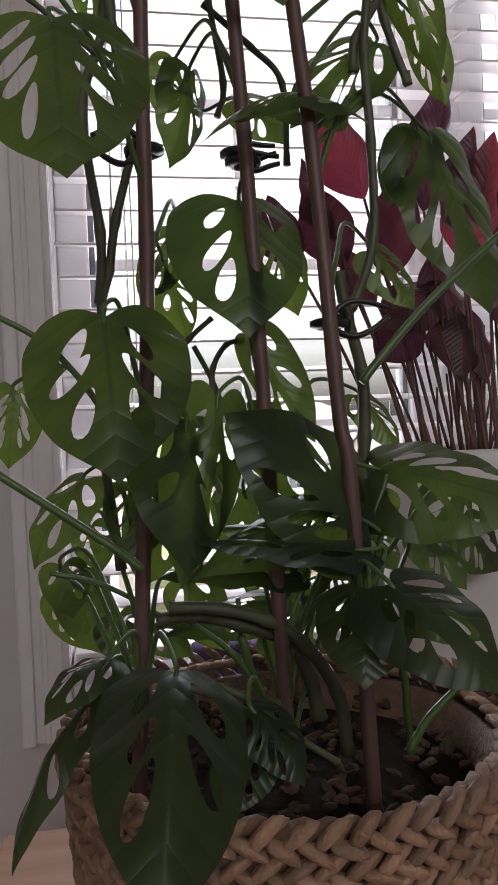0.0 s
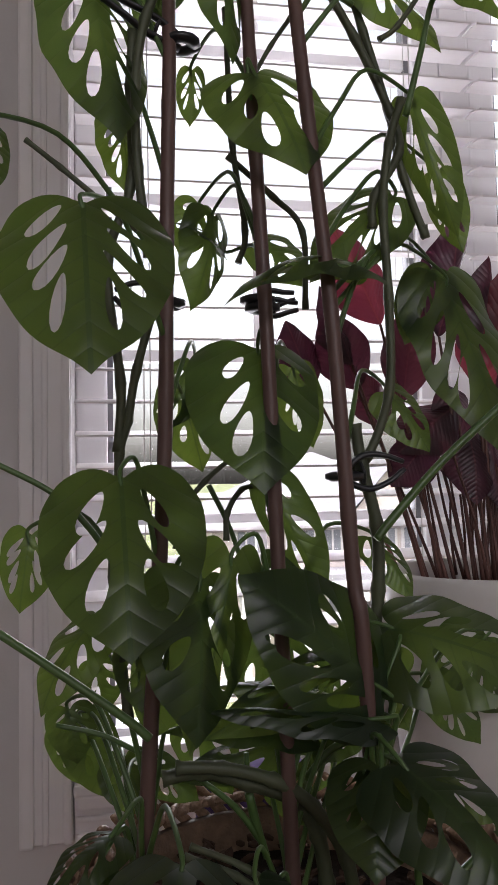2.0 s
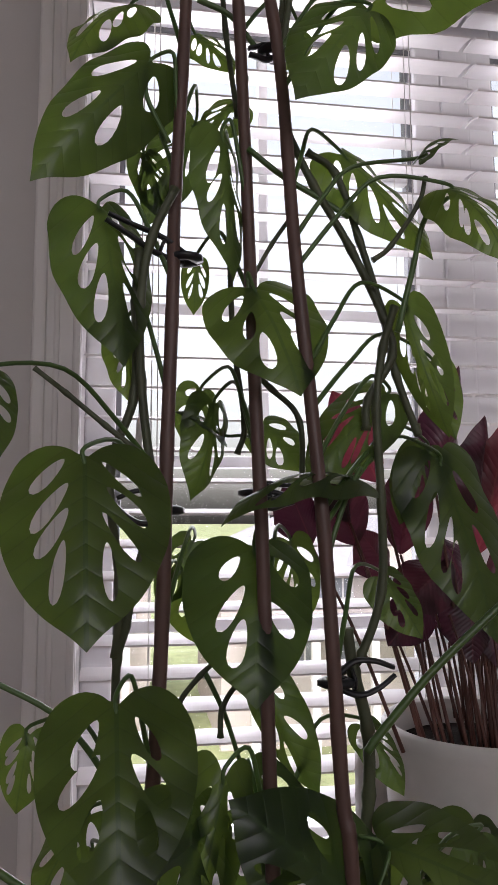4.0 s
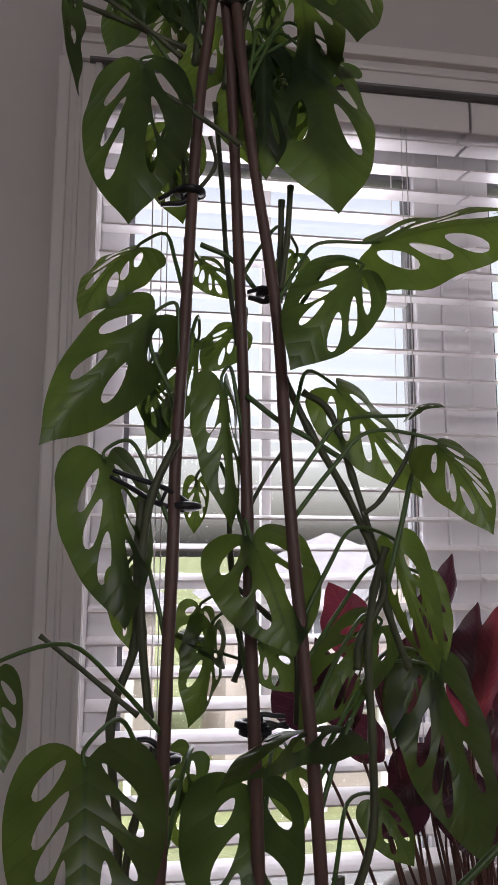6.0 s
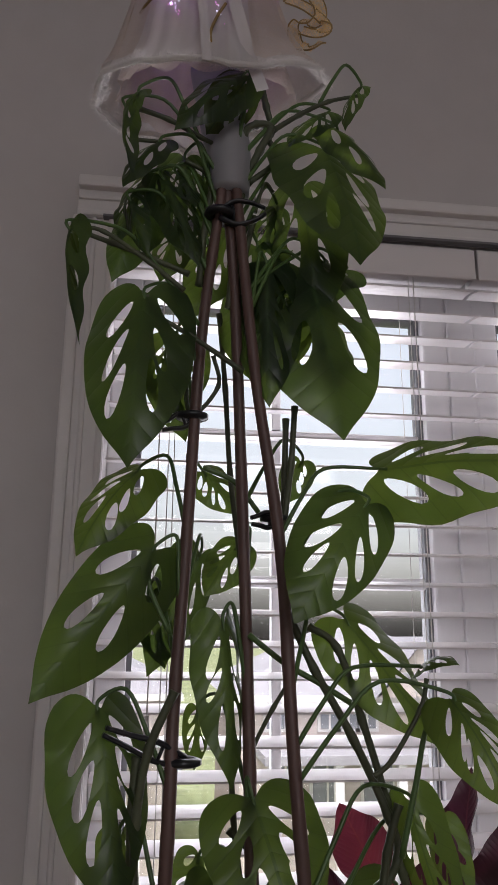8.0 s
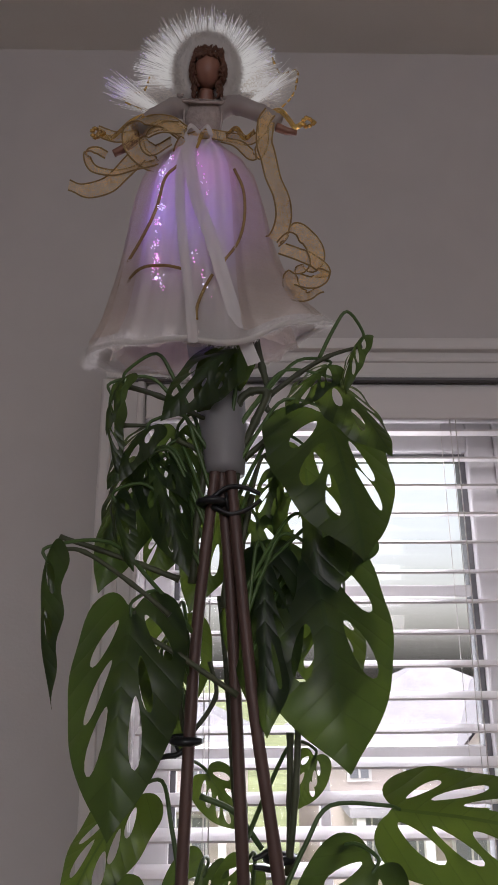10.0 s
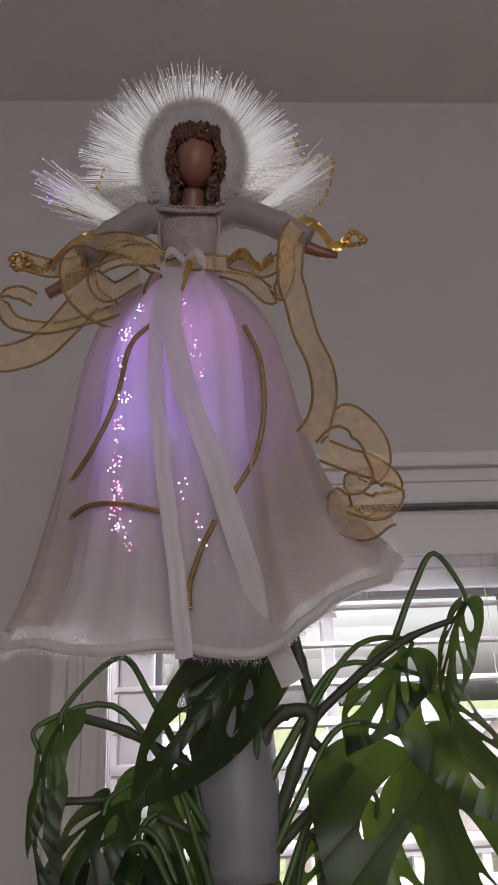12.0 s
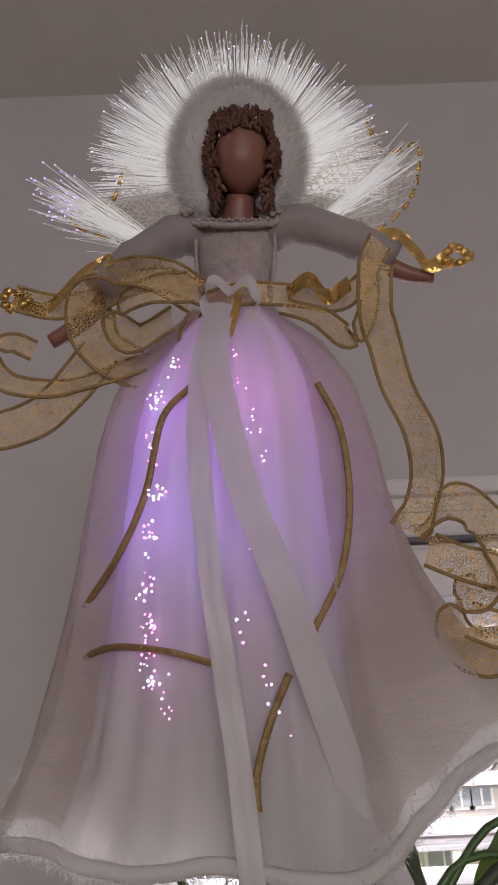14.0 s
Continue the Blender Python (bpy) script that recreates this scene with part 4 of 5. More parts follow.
def strand_mesh(length, thick):
    """A plump twisted strand end, pointed at both tips."""
    bm = bmesh.new()
    rings = []
    for x, r in ((-0.5, 0.25), (-0.28, 0.85), (0.05, 1.0), (0.32, 0.75), (0.5, 0.2)):
        rings.append([bm.verts.new((x * length, thick * r * math.cos(q) * 0.75, thick * r * math.sin(q) * 0.62 + 0.12 * thick * math.sin(x * 6))) for q in (2 * math.pi * i / 6 for i in range(6))])
    for a, b in zip(rings, rings[1:]):
        for i in range(6):
            f = bm.faces.new((a[i], a[(i + 1) % 6], b[(i + 1) % 6], b[i]))
            f.smooth = True
    bm.faces.new(rings[0][::-1])
    bm.faces.new(rings[-1])
    return bm


strand_data = mesh_of(strand_mesh(0.0220, 0.0064), "strand", M_STRAW, True)
rest = bmesh.new()
rest_one = strand_mesh(0.0220, 0.0064)
rest_src = [v.co.copy() for v in rest_one.verts], [[v.index for v in f.verts] for f in rest_one.faces]
rest_one.verts.index_update()
rest_src = [v.co.copy() for v in rest_one.verts], [[v.index for v in f.verts] for f in rest_one.faces]
rest_one.free()
rng = random.Random(5)
pieces = 0
ROWS = 14
for row in range(ROWS):
    z = 0.214 - row * 0.0152
    rad = BR - 0.002 - 0.0013 * row + (0.002 if row == 0 else 0)
    n = 58
    for i in range(n):
        for half_row, lean in ((0, 1), (1, -1)):
            a = 2 * math.pi * (i + 0.5 * half_row + 0.12 * rng.random()) / n
            zz = z - 0.0039 + half_row * 0.0076 + rng.uniform(-0.001, 0.001)
            if row == 0:
                zz += 0.002
            place = Matrix.Translation((rad * math.cos(a), rad * math.sin(a), zz)) @ Matrix.Rotation(a + math.pi / 2, 4, "Z") @ Matrix.Rotation(radians(34 * lean + rng.uniform(-9, 9)), 4, "Y") @ Matrix.Rotation(rng.uniform(-0.5, 0.5), 4, "X") @ Matrix.Diagonal((rng.uniform(0.9, 1.15), 1, rng.uniform(0.85, 1.1), 1))
            near = math.sin(a) < 0.35 and row < 6 and pieces < 298
            if near:
                ob = new("strand", strand_data)
                ob.parent = basket
                ob.matrix_basis = place
                pieces += 1
            else:
                vs = [rest.verts.new(place @ c) for c in rest_src[0]]
                for f in rest_src[1]:
                    rest.faces.new([vs[k] for k in f]).smooth = True
# rim strands lying over the inner edge
for i in range(70):
    a = 2 * math.pi * i / 70
    place = Matrix.Translation(((BR - 0.013) * math.cos(a), (BR - 0.013) * math.sin(a), 0.214 + rng.uniform(-0.002, 0.002))) @ Matrix.Rotation(a + math.pi / 2, 4, "Z") @ Matrix.Rotation(0.5, 4, "Z") @ Matrix.Rotation(rng.uniform(-0.3, 0.3), 4, "Y")
    vs = [rest.verts.new(place @ c) for c in rest_src[0]]
    for f in rest_src[1]:
        rest.faces.new([vs[k] for k in f]).smooth = True
tagged(part("braid", rest, M_STRAW, basket), kind="stuff")

soil = bmesh.new()
rings = lathe(soil, [(0.114, 0.620), (0.09, 0.625), (0.06, 0.630), (0.03, 0.632), (0.004, 0.631)], BC, 40)
for v in soil.verts:
    v.co.z += 0.006 * noise.noise(v.co * 60)
soil.faces.new(rings[-1])
tagged(part("soil", soil, M_SOIL), "dark damp potting soil in the basket", "soil", kind="stuff")
chips = bmesh.new()
for i in range(190):
    a, r = rng.uniform(0, 6.283), 0.11 * math.sqrt(rng.random())
    m = Matrix.Translation((BC[0] + r * math.cos(a), BC[1] + r * math.sin(a), 0.634)) @ Euler((rng.uniform(-0.6, 0.6), rng.uniform(-0.6, 0.6), rng.uniform(0, 6))).to_matrix().to_4x4() @ Matrix.Diagonal((rng.uniform(0.006, 0.016), rng.uniform(0.004, 0.009), 0.004, 1))
    bmesh.ops.create_icosphere(chips, subdivisions=1, radius=0.6, matrix=m)
tagged(part("bark_chips", chips, M_BARK), "brown bark chips lying on the soil", "bark", kind="stuff")

# ---- red-leaved plant in its stone pot ----
PC = (0.343, 0.405)
pot = thing("planter", "tall off-white stone planter with a thick rim", "pot", at=(*PC, BENCH))
bm = bmesh.new()
lathe(bm, [(0.0, 0.002), (0.062, 0.002), (0.066, 0.01), (0.083, 0.22), (0.092, 0.360), (0.093, 0.370), (0.090, 0.374), (0.084, 0.372), (0.080, 0.355), (0.076, 0.25)], (0, 0), 56, wobble=0.01)
part("body", bm, M_POT, pot)
bm = bmesh.new()
r_ = lathe(bm, [(0.0815, 0.350), (0.04, 0.357), (0.003, 0.359)], (0, 0), 32)
bm.faces.new(r_[-1])
part("soil", bm, M_SOIL, pot, "dark soil")

redplant = thing("red_leaf_plant", "bushy plant with crimson and dark plum leaves", "plant", at=(*PC, 0.80))
RED_HALF = ((0.0, 0.0), (0.04, 0.10), (0.16, 0.30), (0.34, 0.46), (0.52, 0.48), (0.70, 0.38), (0.86, 0.20), (0.95, 0.08), (1.0, 0.0))
red_count = [100]


def red_leaf(base, tip, width, face, material, arch=0.05):
    red_count[0] += 1
    m, length = blade_pose(base, tip, face)
    ob = new("leaf", leaf_mesh(length, width, arch, 0.5, red_count[0], material, holes=False, half=RED_HALF, wave=2.2))
    ob.parent = redplant
    ob.matrix_basis = Matrix.Translation((-PC[0], -PC[1], -0.80)) @ m
    base = Vector(base)
    foot = Vector((PC[0] + 0.55 * (base.x - PC[0]), PC[1] - 0.03 + 0.3 * (base.y - PC[1]), 0.80))
    st = rod([foot, foot.lerp(base, 0.5) + Vector((0, 0, 0.01)), base], 0.0019, 0.0012, sides=7, steps=5)
    st.transform(m.inverted())
    part("stalk", st, M_REDSTEM, ob)


red_leaf((0.236, 0.37, 1.028), (0.191, 0.355, 1.106), 0.051, (-0.2, -1, 0.2), M_RED)
red_leaf((0.289, 0.37, 1.018), (0.308, 0.36, 1.132), 0.051, (0.3, -1, 0.1), M_PLUM)
red_leaf((0.321, 0.37, 0.992), (0.333, 0.36, 1.088), 0.049, (0.5, -1, 0.2), M_PLUM)
red_leaf((0.21, 0.37, 0.993), (0.18, 0.36, 1.058), 0.033, (0.4, -1, 0.2), M_PLUM)
red_leaf((0.178, 0.38, 0.973), (0.152, 0.37, 1.03), 0.042, (0.0, -1, 0.2), M_PLUM)
red_leaf((0.218, 0.38, 0.973), (0.19, 0.37, 1.039), 0.051, (-0.3, -1, 0.2), M_PLUM)
red_leaf((0.326, 0.37, 0.964), (0.351, 0.36, 1.084), 0.061, (0.2, -1, 0.2), M_RED)
red_leaf((0.302, 0.37, 0.959), (0.245, 0.36, 0.917), 0.055, (0.0, -1, 0.6), M_PLUM)
red_leaf((0.314, 0.37, 0.937), (0.312, 0.355, 0.873), 0.053, (0.1, -1, 0.3), M_PLUM)
red_leaf((0.28, 0.37, 0.933), (0.238, 0.36, 0.889), 0.046, (0.0, -1, 0.5), M_PLUM)
red_leaf((0.295, 0.38, 0.98), (0.324, 0.37, 0.908), 0.057, (0.2, -1, 0.4), M_PLUM)
red_leaf((0.347, 0.37, 0.991), (0.385, 0.355, 0.903), 0.060, (0.2, -1, 0.4), M_PLUM)
red_leaf((0.335, 0.38, 0.934), (0.336, 0.36, 0.868), 0.037, (0.2, -1, 0.4), M_PLUM)
red_leaf((0.367, 0.4, 0.974), (0.414, 0.4, 1.096), 0.056, (0.1, -1, 0.3), M_PLUM)
red_leaf((0.262, 0.39, 0.964), (0.273, 0.38, 1.057), 0.050, (-0.4, -1, 0.2), M_PLUM)
red_leaf((0.251, 0.39, 0.944), (0.219, 0.38, 0.988), 0.043, (0.0, -1, 0.5), M_PLUM)
rng = random.Random(21)
for i in range(34):
    a, r = rng.uniform(0, 6.283), 0.062 * math.sqrt(rng.random())
    foot = Vector((PC[0] + r * math.cos(a), PC[1] + r * math.sin(a), 0.80))
    top = foot + Vector((r * 0.7 * math.cos(a) + rng.uniform(-0.012, 0.012), rng.uniform(-0.02, 0.02), rng.uniform(0.07, 0.14)))
    bm = rod([foot - Vector((*PC, 0.80)), (foot.lerp(top, 0.5) + Vector((rng.uniform(-0.004, 0.004), 0, 0))) - Vector((*PC, 0.80)), top - Vector((*PC, 0.80))], 0.0017, 0.0011, sides=6, steps=3)
    part("stalk", bm, M_REDSTEM, redplant)

# quilted white vase behind, a blue-grey bowl and a purple pouch on the bench
vase = thing("vase", "slim white vase with a quilted diamond surface", "vase", at=(0.281, 0.515, BENCH))
bm = bmesh.new()
lathe(bm, [(0.0, 0.002), (0.024, 0.002)] + [(0.026 + 0.0016 * (k % 2), 0.012 + 0.0125 * k) for k in range(25)] + [(0.026, 0.325), (0.0225, 0.326), (0.021, 0.25)], (0, 0), 32)
for v in bm.verts:
    q = math.atan2(v.co.y, v.co.x)
    s = 1 + 0.05 * math.cos(q * 9 + (math.pi if int(v.co.z / 0.0125) % 2 else 0))
    v.co.x, v.co.y = v.co.x * s, v.co.y * s
part("body", bm, M_POT, vase)
M_BOWL = mat("blue_grey_glaze", (0.15, 0.19, 0.23), 0.25, var=0.15, scale=40)
bowl = thing("small_pot", "small blue-grey glazed pot beside the basket", "pot", at=(0.315, 0.19, BENCH))
bm = bmesh.new()
lathe(bm, [(0.0, 0.001), (0.032, 0.001), (0.038, 0.01), (0.048, 0.10), (0.049, 0.125), (0.045, 0.127), (0.042, 0.10), (0.03, 0.02), (0.001, 0.018)], (0, 0), 36)
part("body", bm, M_BOWL, bowl)
M_PURPLE = mat("purple_fabric", (0.10, 0.06, 0.20), 0.85, var=0.35, scale=50, bump=0.4, bump_scale=160)
pouch = thing("fabric_pouch", "dark purple fabric pouch standing behind the basket", "pouch", at=(0.129, 0.44, BENCH))
bm = boxed((-0.05, -0.025, 0.0), (0.05, 0.025, 0.205), 0.012)
for v in bm.verts:
    v.co += Vector((0.004 * noise.noise(v.co * 40), 0.004 * noise.noise(v.co * 50 + Vector((3, 0, 0))), 0)) if v.co.z > 0.02 else Vector((0, 0, 0))
part("body", bm, M_PURPLE, pouch, smooth=True)

# ---- the doll on top of the stakes ----
M_SATIN = sheer(mat("white_satin", (0.74, 0.71, 0.70), 0.5, var=0.06, scale=60, bump=0.15, bump_scale=200), (0.74, 0.70, 0.70), 0.5)
M_FUR = sheer(mat("white_plush", (0.84, 0.82, 0.80), 0.9, var=0.08, scale=90), (0.84, 0.82, 0.80), 0.45)
M_SKIN = mat("brown_porcelain", (0.25, 0.115, 0.08), 0.45, var=0.1, scale=60)
M_HAIR = mat("auburn_hair", (0.13, 0.055, 0.032), 0.55, var=0.4, scale=150, bump=0.6, bump_scale=400)
M_LACE = mat("grey_lace_bodice", (0.42, 0.36, 0.34), 0.8, var=0.25, scale=260, bump=0.8, bump_scale=500)
M_SLEEVE = sheer(mat("grey_organza", (0.46, 0.41, 0.39), 0.55, var=0.2, scale=90, bump=0.5, bump_scale=150), (0.5, 0.46, 0.45), 0.4)
M_GAUZE = lacy(sheer(mat("cream_organza", (0.66, 0.58, 0.52), 0.5, var=0.15, scale=120, bump=0.5, bump_scale=160, stretch=(0.3, 0.3, 6)), (0.70, 0.61, 0.55), 0.4), 0.16, 1500)
M_GOLD = mat("gold_foil", (0.72, 0.48, 0.16), 0.22, 0.9, var=0.3, scale=200, bump=0.7, bump_scale=300)
M_WIRE = mat("gold_cord", (0.34, 0.23, 0.09), 0.45, 0.4, var=0.3, scale=400, bump=0.6, bump_scale=700)
M_NET = lacy(mat("gold_net", (0.80, 0.58, 0.28), 0.28, 0.55, var=0.4, scale=260, bump=0.9, bump_scale=900), 0.115, 900)
M_RIBBON = sheer(mat("white_satin_ribbon", (0.66, 0.63, 0.63), 0.35, var=0.05, scale=60), (0.8, 0.76, 0.78), 0.3)
M_BASE = sheer(mat("frosted_plastic", (0.38, 0.38, 0.40), 0.4, var=0.08, scale=60), (0.5, 0.49, 0.5), 0.4)
M_FIBRE = glow_mat("glowing_fibre", (0.86, 0.86, 0.84), 0.15)
M_TIP = glow_mat("fibre_tip_pale", (0.70, 0.85, 0.95), 1.6)
M_TIP2 = glow_mat("fibre_tip_violet", (0.45, 0.32, 1.0), 1.6)
M_SPARK = glow_mat("fibre_spark_pink", (1.0, 0.25, 0.75), 2.2)
M_SPARK2 = glow_mat("fibre_spark_white", (0.70, 0.66, 1.0), 2.6)

SK = ((-0.200, 0.074), (-0.180, 0.069), (-0.162, 0.064), (-0.142, 0.0605), (-0.122, 0.0575), (-0.101, 0.055), (-0.080, 0.0525), (-0.058, 0.0485), (-0.036, 0.0415), (-0.018, 0.0295), (-0.004, 0.0125), (0.004, 0.0115))


def skirt_r(v):
    for (a, ra), (b, rb) in zip(SK, SK[1:]):
        if v <= b:
            return ra + (rb - ra) * (max(v, a) - a) / (b - a)
    return SK[-1][1]


def on_skirt(u, v, off=0.0025):
    """A place on the front of the skirt, at the given distance across and along the body."""
    r = skirt_r(v) * 1.02
    return Vector((u, -math.sqrt(max(r * r - u * u, 1e-5)) - off, v))


def doll_thing(name, label, category, group=""):
    ob = thing(name, label, category, group)
    ob.matrix_world = DOLL
    return ob


def hair_tuft(bm, root, way, length, spread, rng, slot, wide=0.0007):
    d = (Vector(way) + Vector((rng.gauss(0, spread), rng.gauss(0, spread), rng.gauss(0, spread)))).normalized()
    side = d.cross(Vector((rng.gauss(0, 1), rng.gauss(0, 1), rng.gauss(0, 1)))).normalized() * wide
    a, b, c = bm.verts.new(root - side), bm.verts.new(root + side), bm.verts.new(root + d * length)
    bm.faces.new((a, b, c)).material_index = slot


def blob(bm, centre, radii, slot, sub=2, turn=None):
    m = Matrix.Translation(centre) @ (turn or Matrix.Identity(4)) @ Matrix.Diagonal((*radii, 1))
    made = bmesh.ops.create_icosphere(bm, subdivisions=sub, radius=1, matrix=m)
    for f in {f for v in made["verts"] for f in v.link_faces}:
        f.material_index, f.smooth = slot, True


rng = random.Random(77)
doll = bmesh.new()
N, Z = 220, 30


def hem(a):
    right = max(0.0, math.cos(a))
    return -0.181 + 0.034 * right ** 2 + 0.003 * math.sin(3 * a + 1) + 0.002 * math.sin(7 * a)


def skirt_at(a, f, out=1.0):
    """A place on the skirt: angle, and 0 at the hem to 1 at the waist."""
    v = hem(a) + (0.004 - hem(a)) * f
    low = 1 - f
    fold = 1 + (0.030 * math.sin(9 * a + 0.9 * math.sin(2 * a)) + 0.018 * math.sin(17 * a + 2) + 0.012 * math.sin(31 * a + 1)) * min(1.0, 3 * f + 0.5) + 0.03 * math.sin(5 * a + 1.3) * low
    flare = 1 + 0.06 * max(0, 0.14 - f) / 0.14 + 0.62 * max(0.0, math.cos(a)) ** 3 * low ** 5 + 0.14 * max(0.0, -math.cos(a)) ** 3 * low ** 5
    r = skirt_r(v) * fold * flare * out
    return Vector((r * math.cos(a), r * math.sin(a), v))


grid = [[doll.verts.new(skirt_at(2 * math.pi * i / N, (j / Z) ** 1.1)) for i in range(N)] for j in range(Z + 1)]
for a, b in zip(grid, grid[1:]):
    for i in range(N):
        f = doll.faces.new((a[i], a[(i + 1) % N], b[(i + 1) % N], b[i]))
        f.smooth, f.material_index = True, 0
# plush trim along the hem, thicker at the sides
tube(doll, [skirt_at(2 * math.pi * i / 72, 0.012) for i in range(73)], 0.0022, sides=8, steps=2, slot=1)
for i in range(22000):
    a = rng.uniform(0, 2 * math.pi)
    side = abs(math.cos(a)) ** 2
    if rng.random() > 0.35 + 0.65 * side:
        continue
    p = skirt_at(a, abs(rng.gauss(0.0, 0.012 + 0.022 * side)))
    q = rng.uniform(0, 6.283)
    n = Vector((math.cos(a) * math.cos(q), math.sin(a) * math.cos(q), math.sin(q)))
    hair_tuft(doll, p + n * 0.0015, n, rng.uniform(0.0018, 0.0042) * (0.7 + 0.5 * side), 0.6, rng, 1, 0.00013)
# bodice, neck, head
tube(doll, [(0, 0.002, -0.006), (0, 0.001, 0.006), (0, 0, 0.016), (0, 0, 0.027)], 0.0125, 0.0165, sides=20, steps=4, flat=0.72, slot=4)
tube(doll, [(0.0005, -0.001, 0.022), (0.001, -0.003, 0.031), (0.0018, -0.005, 0.040)], 0.0075, 0.0052, sides=14, steps=4, slot=2)
blob(doll, (0.0024, -0.0085, 0.0535), (0.0105, 0.0105, 0.0138), 2, 3)
for i in range(1250):
    q = rng.uniform(0, 2 * math.pi)
    h = rng.uniform(-1.35, 1.0)
    if math.sin(q) < -0.2 and h < 0.38 and abs(math.cos(q)) < 0.70 + 0.1 * math.sin(h * 9):
        continue
    w = math.sqrt(max(0.05, 1 - min(1, abs(h)) ** 2))
    p = Vector((0.0024 + 0.0140 * max(w, 0.8) * math.cos(q), -0.0065 + 0.0125 * max(w, 0.6) * math.sin(q), 0.0545 + 0.0165 * h))
    s = rng.uniform(0.6, 1.2)
    blob(doll, p, (0.0010 * s, 0.0010 * s, 0.0027 * s), 3, 1, Euler((rng.uniform(-1, 1), rng.uniform(-1, 1), 0)).to_matrix().to_4x4())
for line, slot, r0, r1 in (
    ([(0.012, 0, 0.027), (0.024, -0.003, 0.030), (0.040, -0.005, 0.0245), (0.052, -0.006, 0.019), (0.060, -0.007, 0.0145)], 6, 0.0078, 0.0062),
    ([(-0.012, 0, 0.026), (-0.022, -0.003, 0.0255), (-0.034, -0.005, 0.018), (-0.044, -0.006, 0.010), (-0.051, -0.008, 0.002)], 6, 0.0082, 0.0068),
    ([(0.058, -0.007, 0.011), (0.066, -0.008, 0.0075), (0.0738, -0.008, 0.0068)], 2, 0.0036, 0.0024),
    ([(-0.050, -0.008, -0.003), (-0.060, -0.010, -0.013), (-0.068, -0.010, -0.0178)], 2, 0.0040, 0.0028),
    ([(-0.0186, -0.007, 0.0285), (-0.010, -0.0125, 0.0258), (-0.0022, -0.0135, 0.0250), (0.008, -0.0125, 0.0258), (0.0162, -0.007, 0.0285)], 4, 0.0013, 0.0013),
):
    tube(doll, line, r0, r1, sides=12, steps=5, slot=slot, knots=0.10 if slot == 6 else 0.0)
for k in range(25):
    u = -0.0186 + 0.00145 * k
    blob(doll, Vector((u, -0.0148 + 0.0075 * (abs(u + 0.001) / 0.018) ** 2.2, 0.0262 + 0.003 * (abs(u + 0.001) / 0.018) ** 2 + 0.0005 * (k % 2))), (0.0009, 0.0009, 0.0009), 4, 1)
for x in (-0.0175, 0.0165):
    for k in range(26):
        blob(doll, Vector((x + rng.uniform(-0.003, 0.003), -0.006 + rng.uniform(-0.004, 0.004), 0.030 + rng.uniform(-0.003, 0.003))), (0.0014, 0.0014, 0.0014), 4, 1)
for x in (-0.0150, 0.0146):
    tube(doll, [(x, -0.0065, 0.028), (x * 0.99, -0.0085, 0.013), (x * 0.86, -0.008, -0.003)], 0.0008, sides=6, steps=4, slot=4)
# plush hood
for i in range(64):
    q = radians(-48 + 276 * i / 63)
    c = Vector((0.0012 + 0.0185 * math.cos(q), 0.0035, 0.0590 + 0.0250 * math.sin(q)))
    blob(doll, c, (0.0085, 0.0075, 0.0085), 1, 2)
    for k in range(150):
        way = Vector((math.cos(q) + rng.gauss(0, 0.6), rng.gauss(-0.3, 0.7), math.sin(q) + rng.gauss(0, 0.6)))
        hair_tuft(doll, c + way.normalized() * 0.0070, way, rng.uniform(0.003, 0.0075), 0.4, rng, 1, 0.00016)
# frosted cone under the skirt, and the petticoats, longer at the raised side
tube(doll, [(0.027, -0.054, -0.266), (0.026, -0.046, -0.240), (0.021, -0.030, -0.205), (0.012, -0.010, -0.150)], 0.0140, 0.0200, sides=28, steps=5, slot=5)
for k in range(2):
    lo_ring, hi_ring = [], []
    for i in range(90):
        a = 2 * math.pi * i / 90
        p = skirt_at(a, 0.06, 0.86 - 0.07 * k)
        p.z = -0.176 + 0.005 * k + 0.003 * math.sin(i * 0.8 + k) + 0.012 * max(0.0, math.cos(a)) ** 2
        p.x, p.y = p.x * (1 + 0.03 * math.sin(i * 1.3)), p.y * (1 + 0.03 * math.sin(i * 1.3))
        lo_ring.append(doll.verts.new(p))
        hi_ring.append(doll.verts.new(skirt_at(a, 0.4, 0.86 - 0.05 * k)))
    for i in range(90):
        f = doll.faces.new((lo_ring[i], lo_ring[(i + 1) % 90], hi_ring[(i + 1) % 90], hi_ring[i]))
        f.smooth, f.material_index = True, 7
angel = part("angel_doll", doll, [M_SATIN, M_FUR, M_SKIN, M_HAIR, M_LACE, M_BASE, M_SLEEVE, M_GAUZE])
angel.matrix_world = DOLL
tagged(angel, "white-gowned angel doll with plush hood atop the stakes", "doll")


def ribbon(points, width, across, steps=8, ripple=0.0):
    """A strip along a smooth line, lying in the given crosswise way."""
    bm = bmesh.new()
    line = smooth_path(points, steps)
    across = Vector(across).normalized()
    last = None
    for i, c in enumerate(line):
        ahead = line[min(i + 1, len(line) - 1)] - line[max(i - 1, 0)]
        n = (across - ahead.normalized() * across.dot(ahead.normalized())).normalized()
        dip = Vector((0, ripple * math.sin(i * 0.9), ripple * math.cos(i * 0.7)))
        row = [bm.verts.new(c + n * (width * (k / 4 - 0.5)) + dip * (1 - abs(k / 2 - 1)) + Vector((0, -0.0004 * math.sin(k * 1.57), 0))) for k in range(5)]
        if last:
            for k in range(4):
                bm.faces.new((last[k], last[k + 1], row[k + 1], row[k])).smooth = True
        last = row
    return bm, line, across


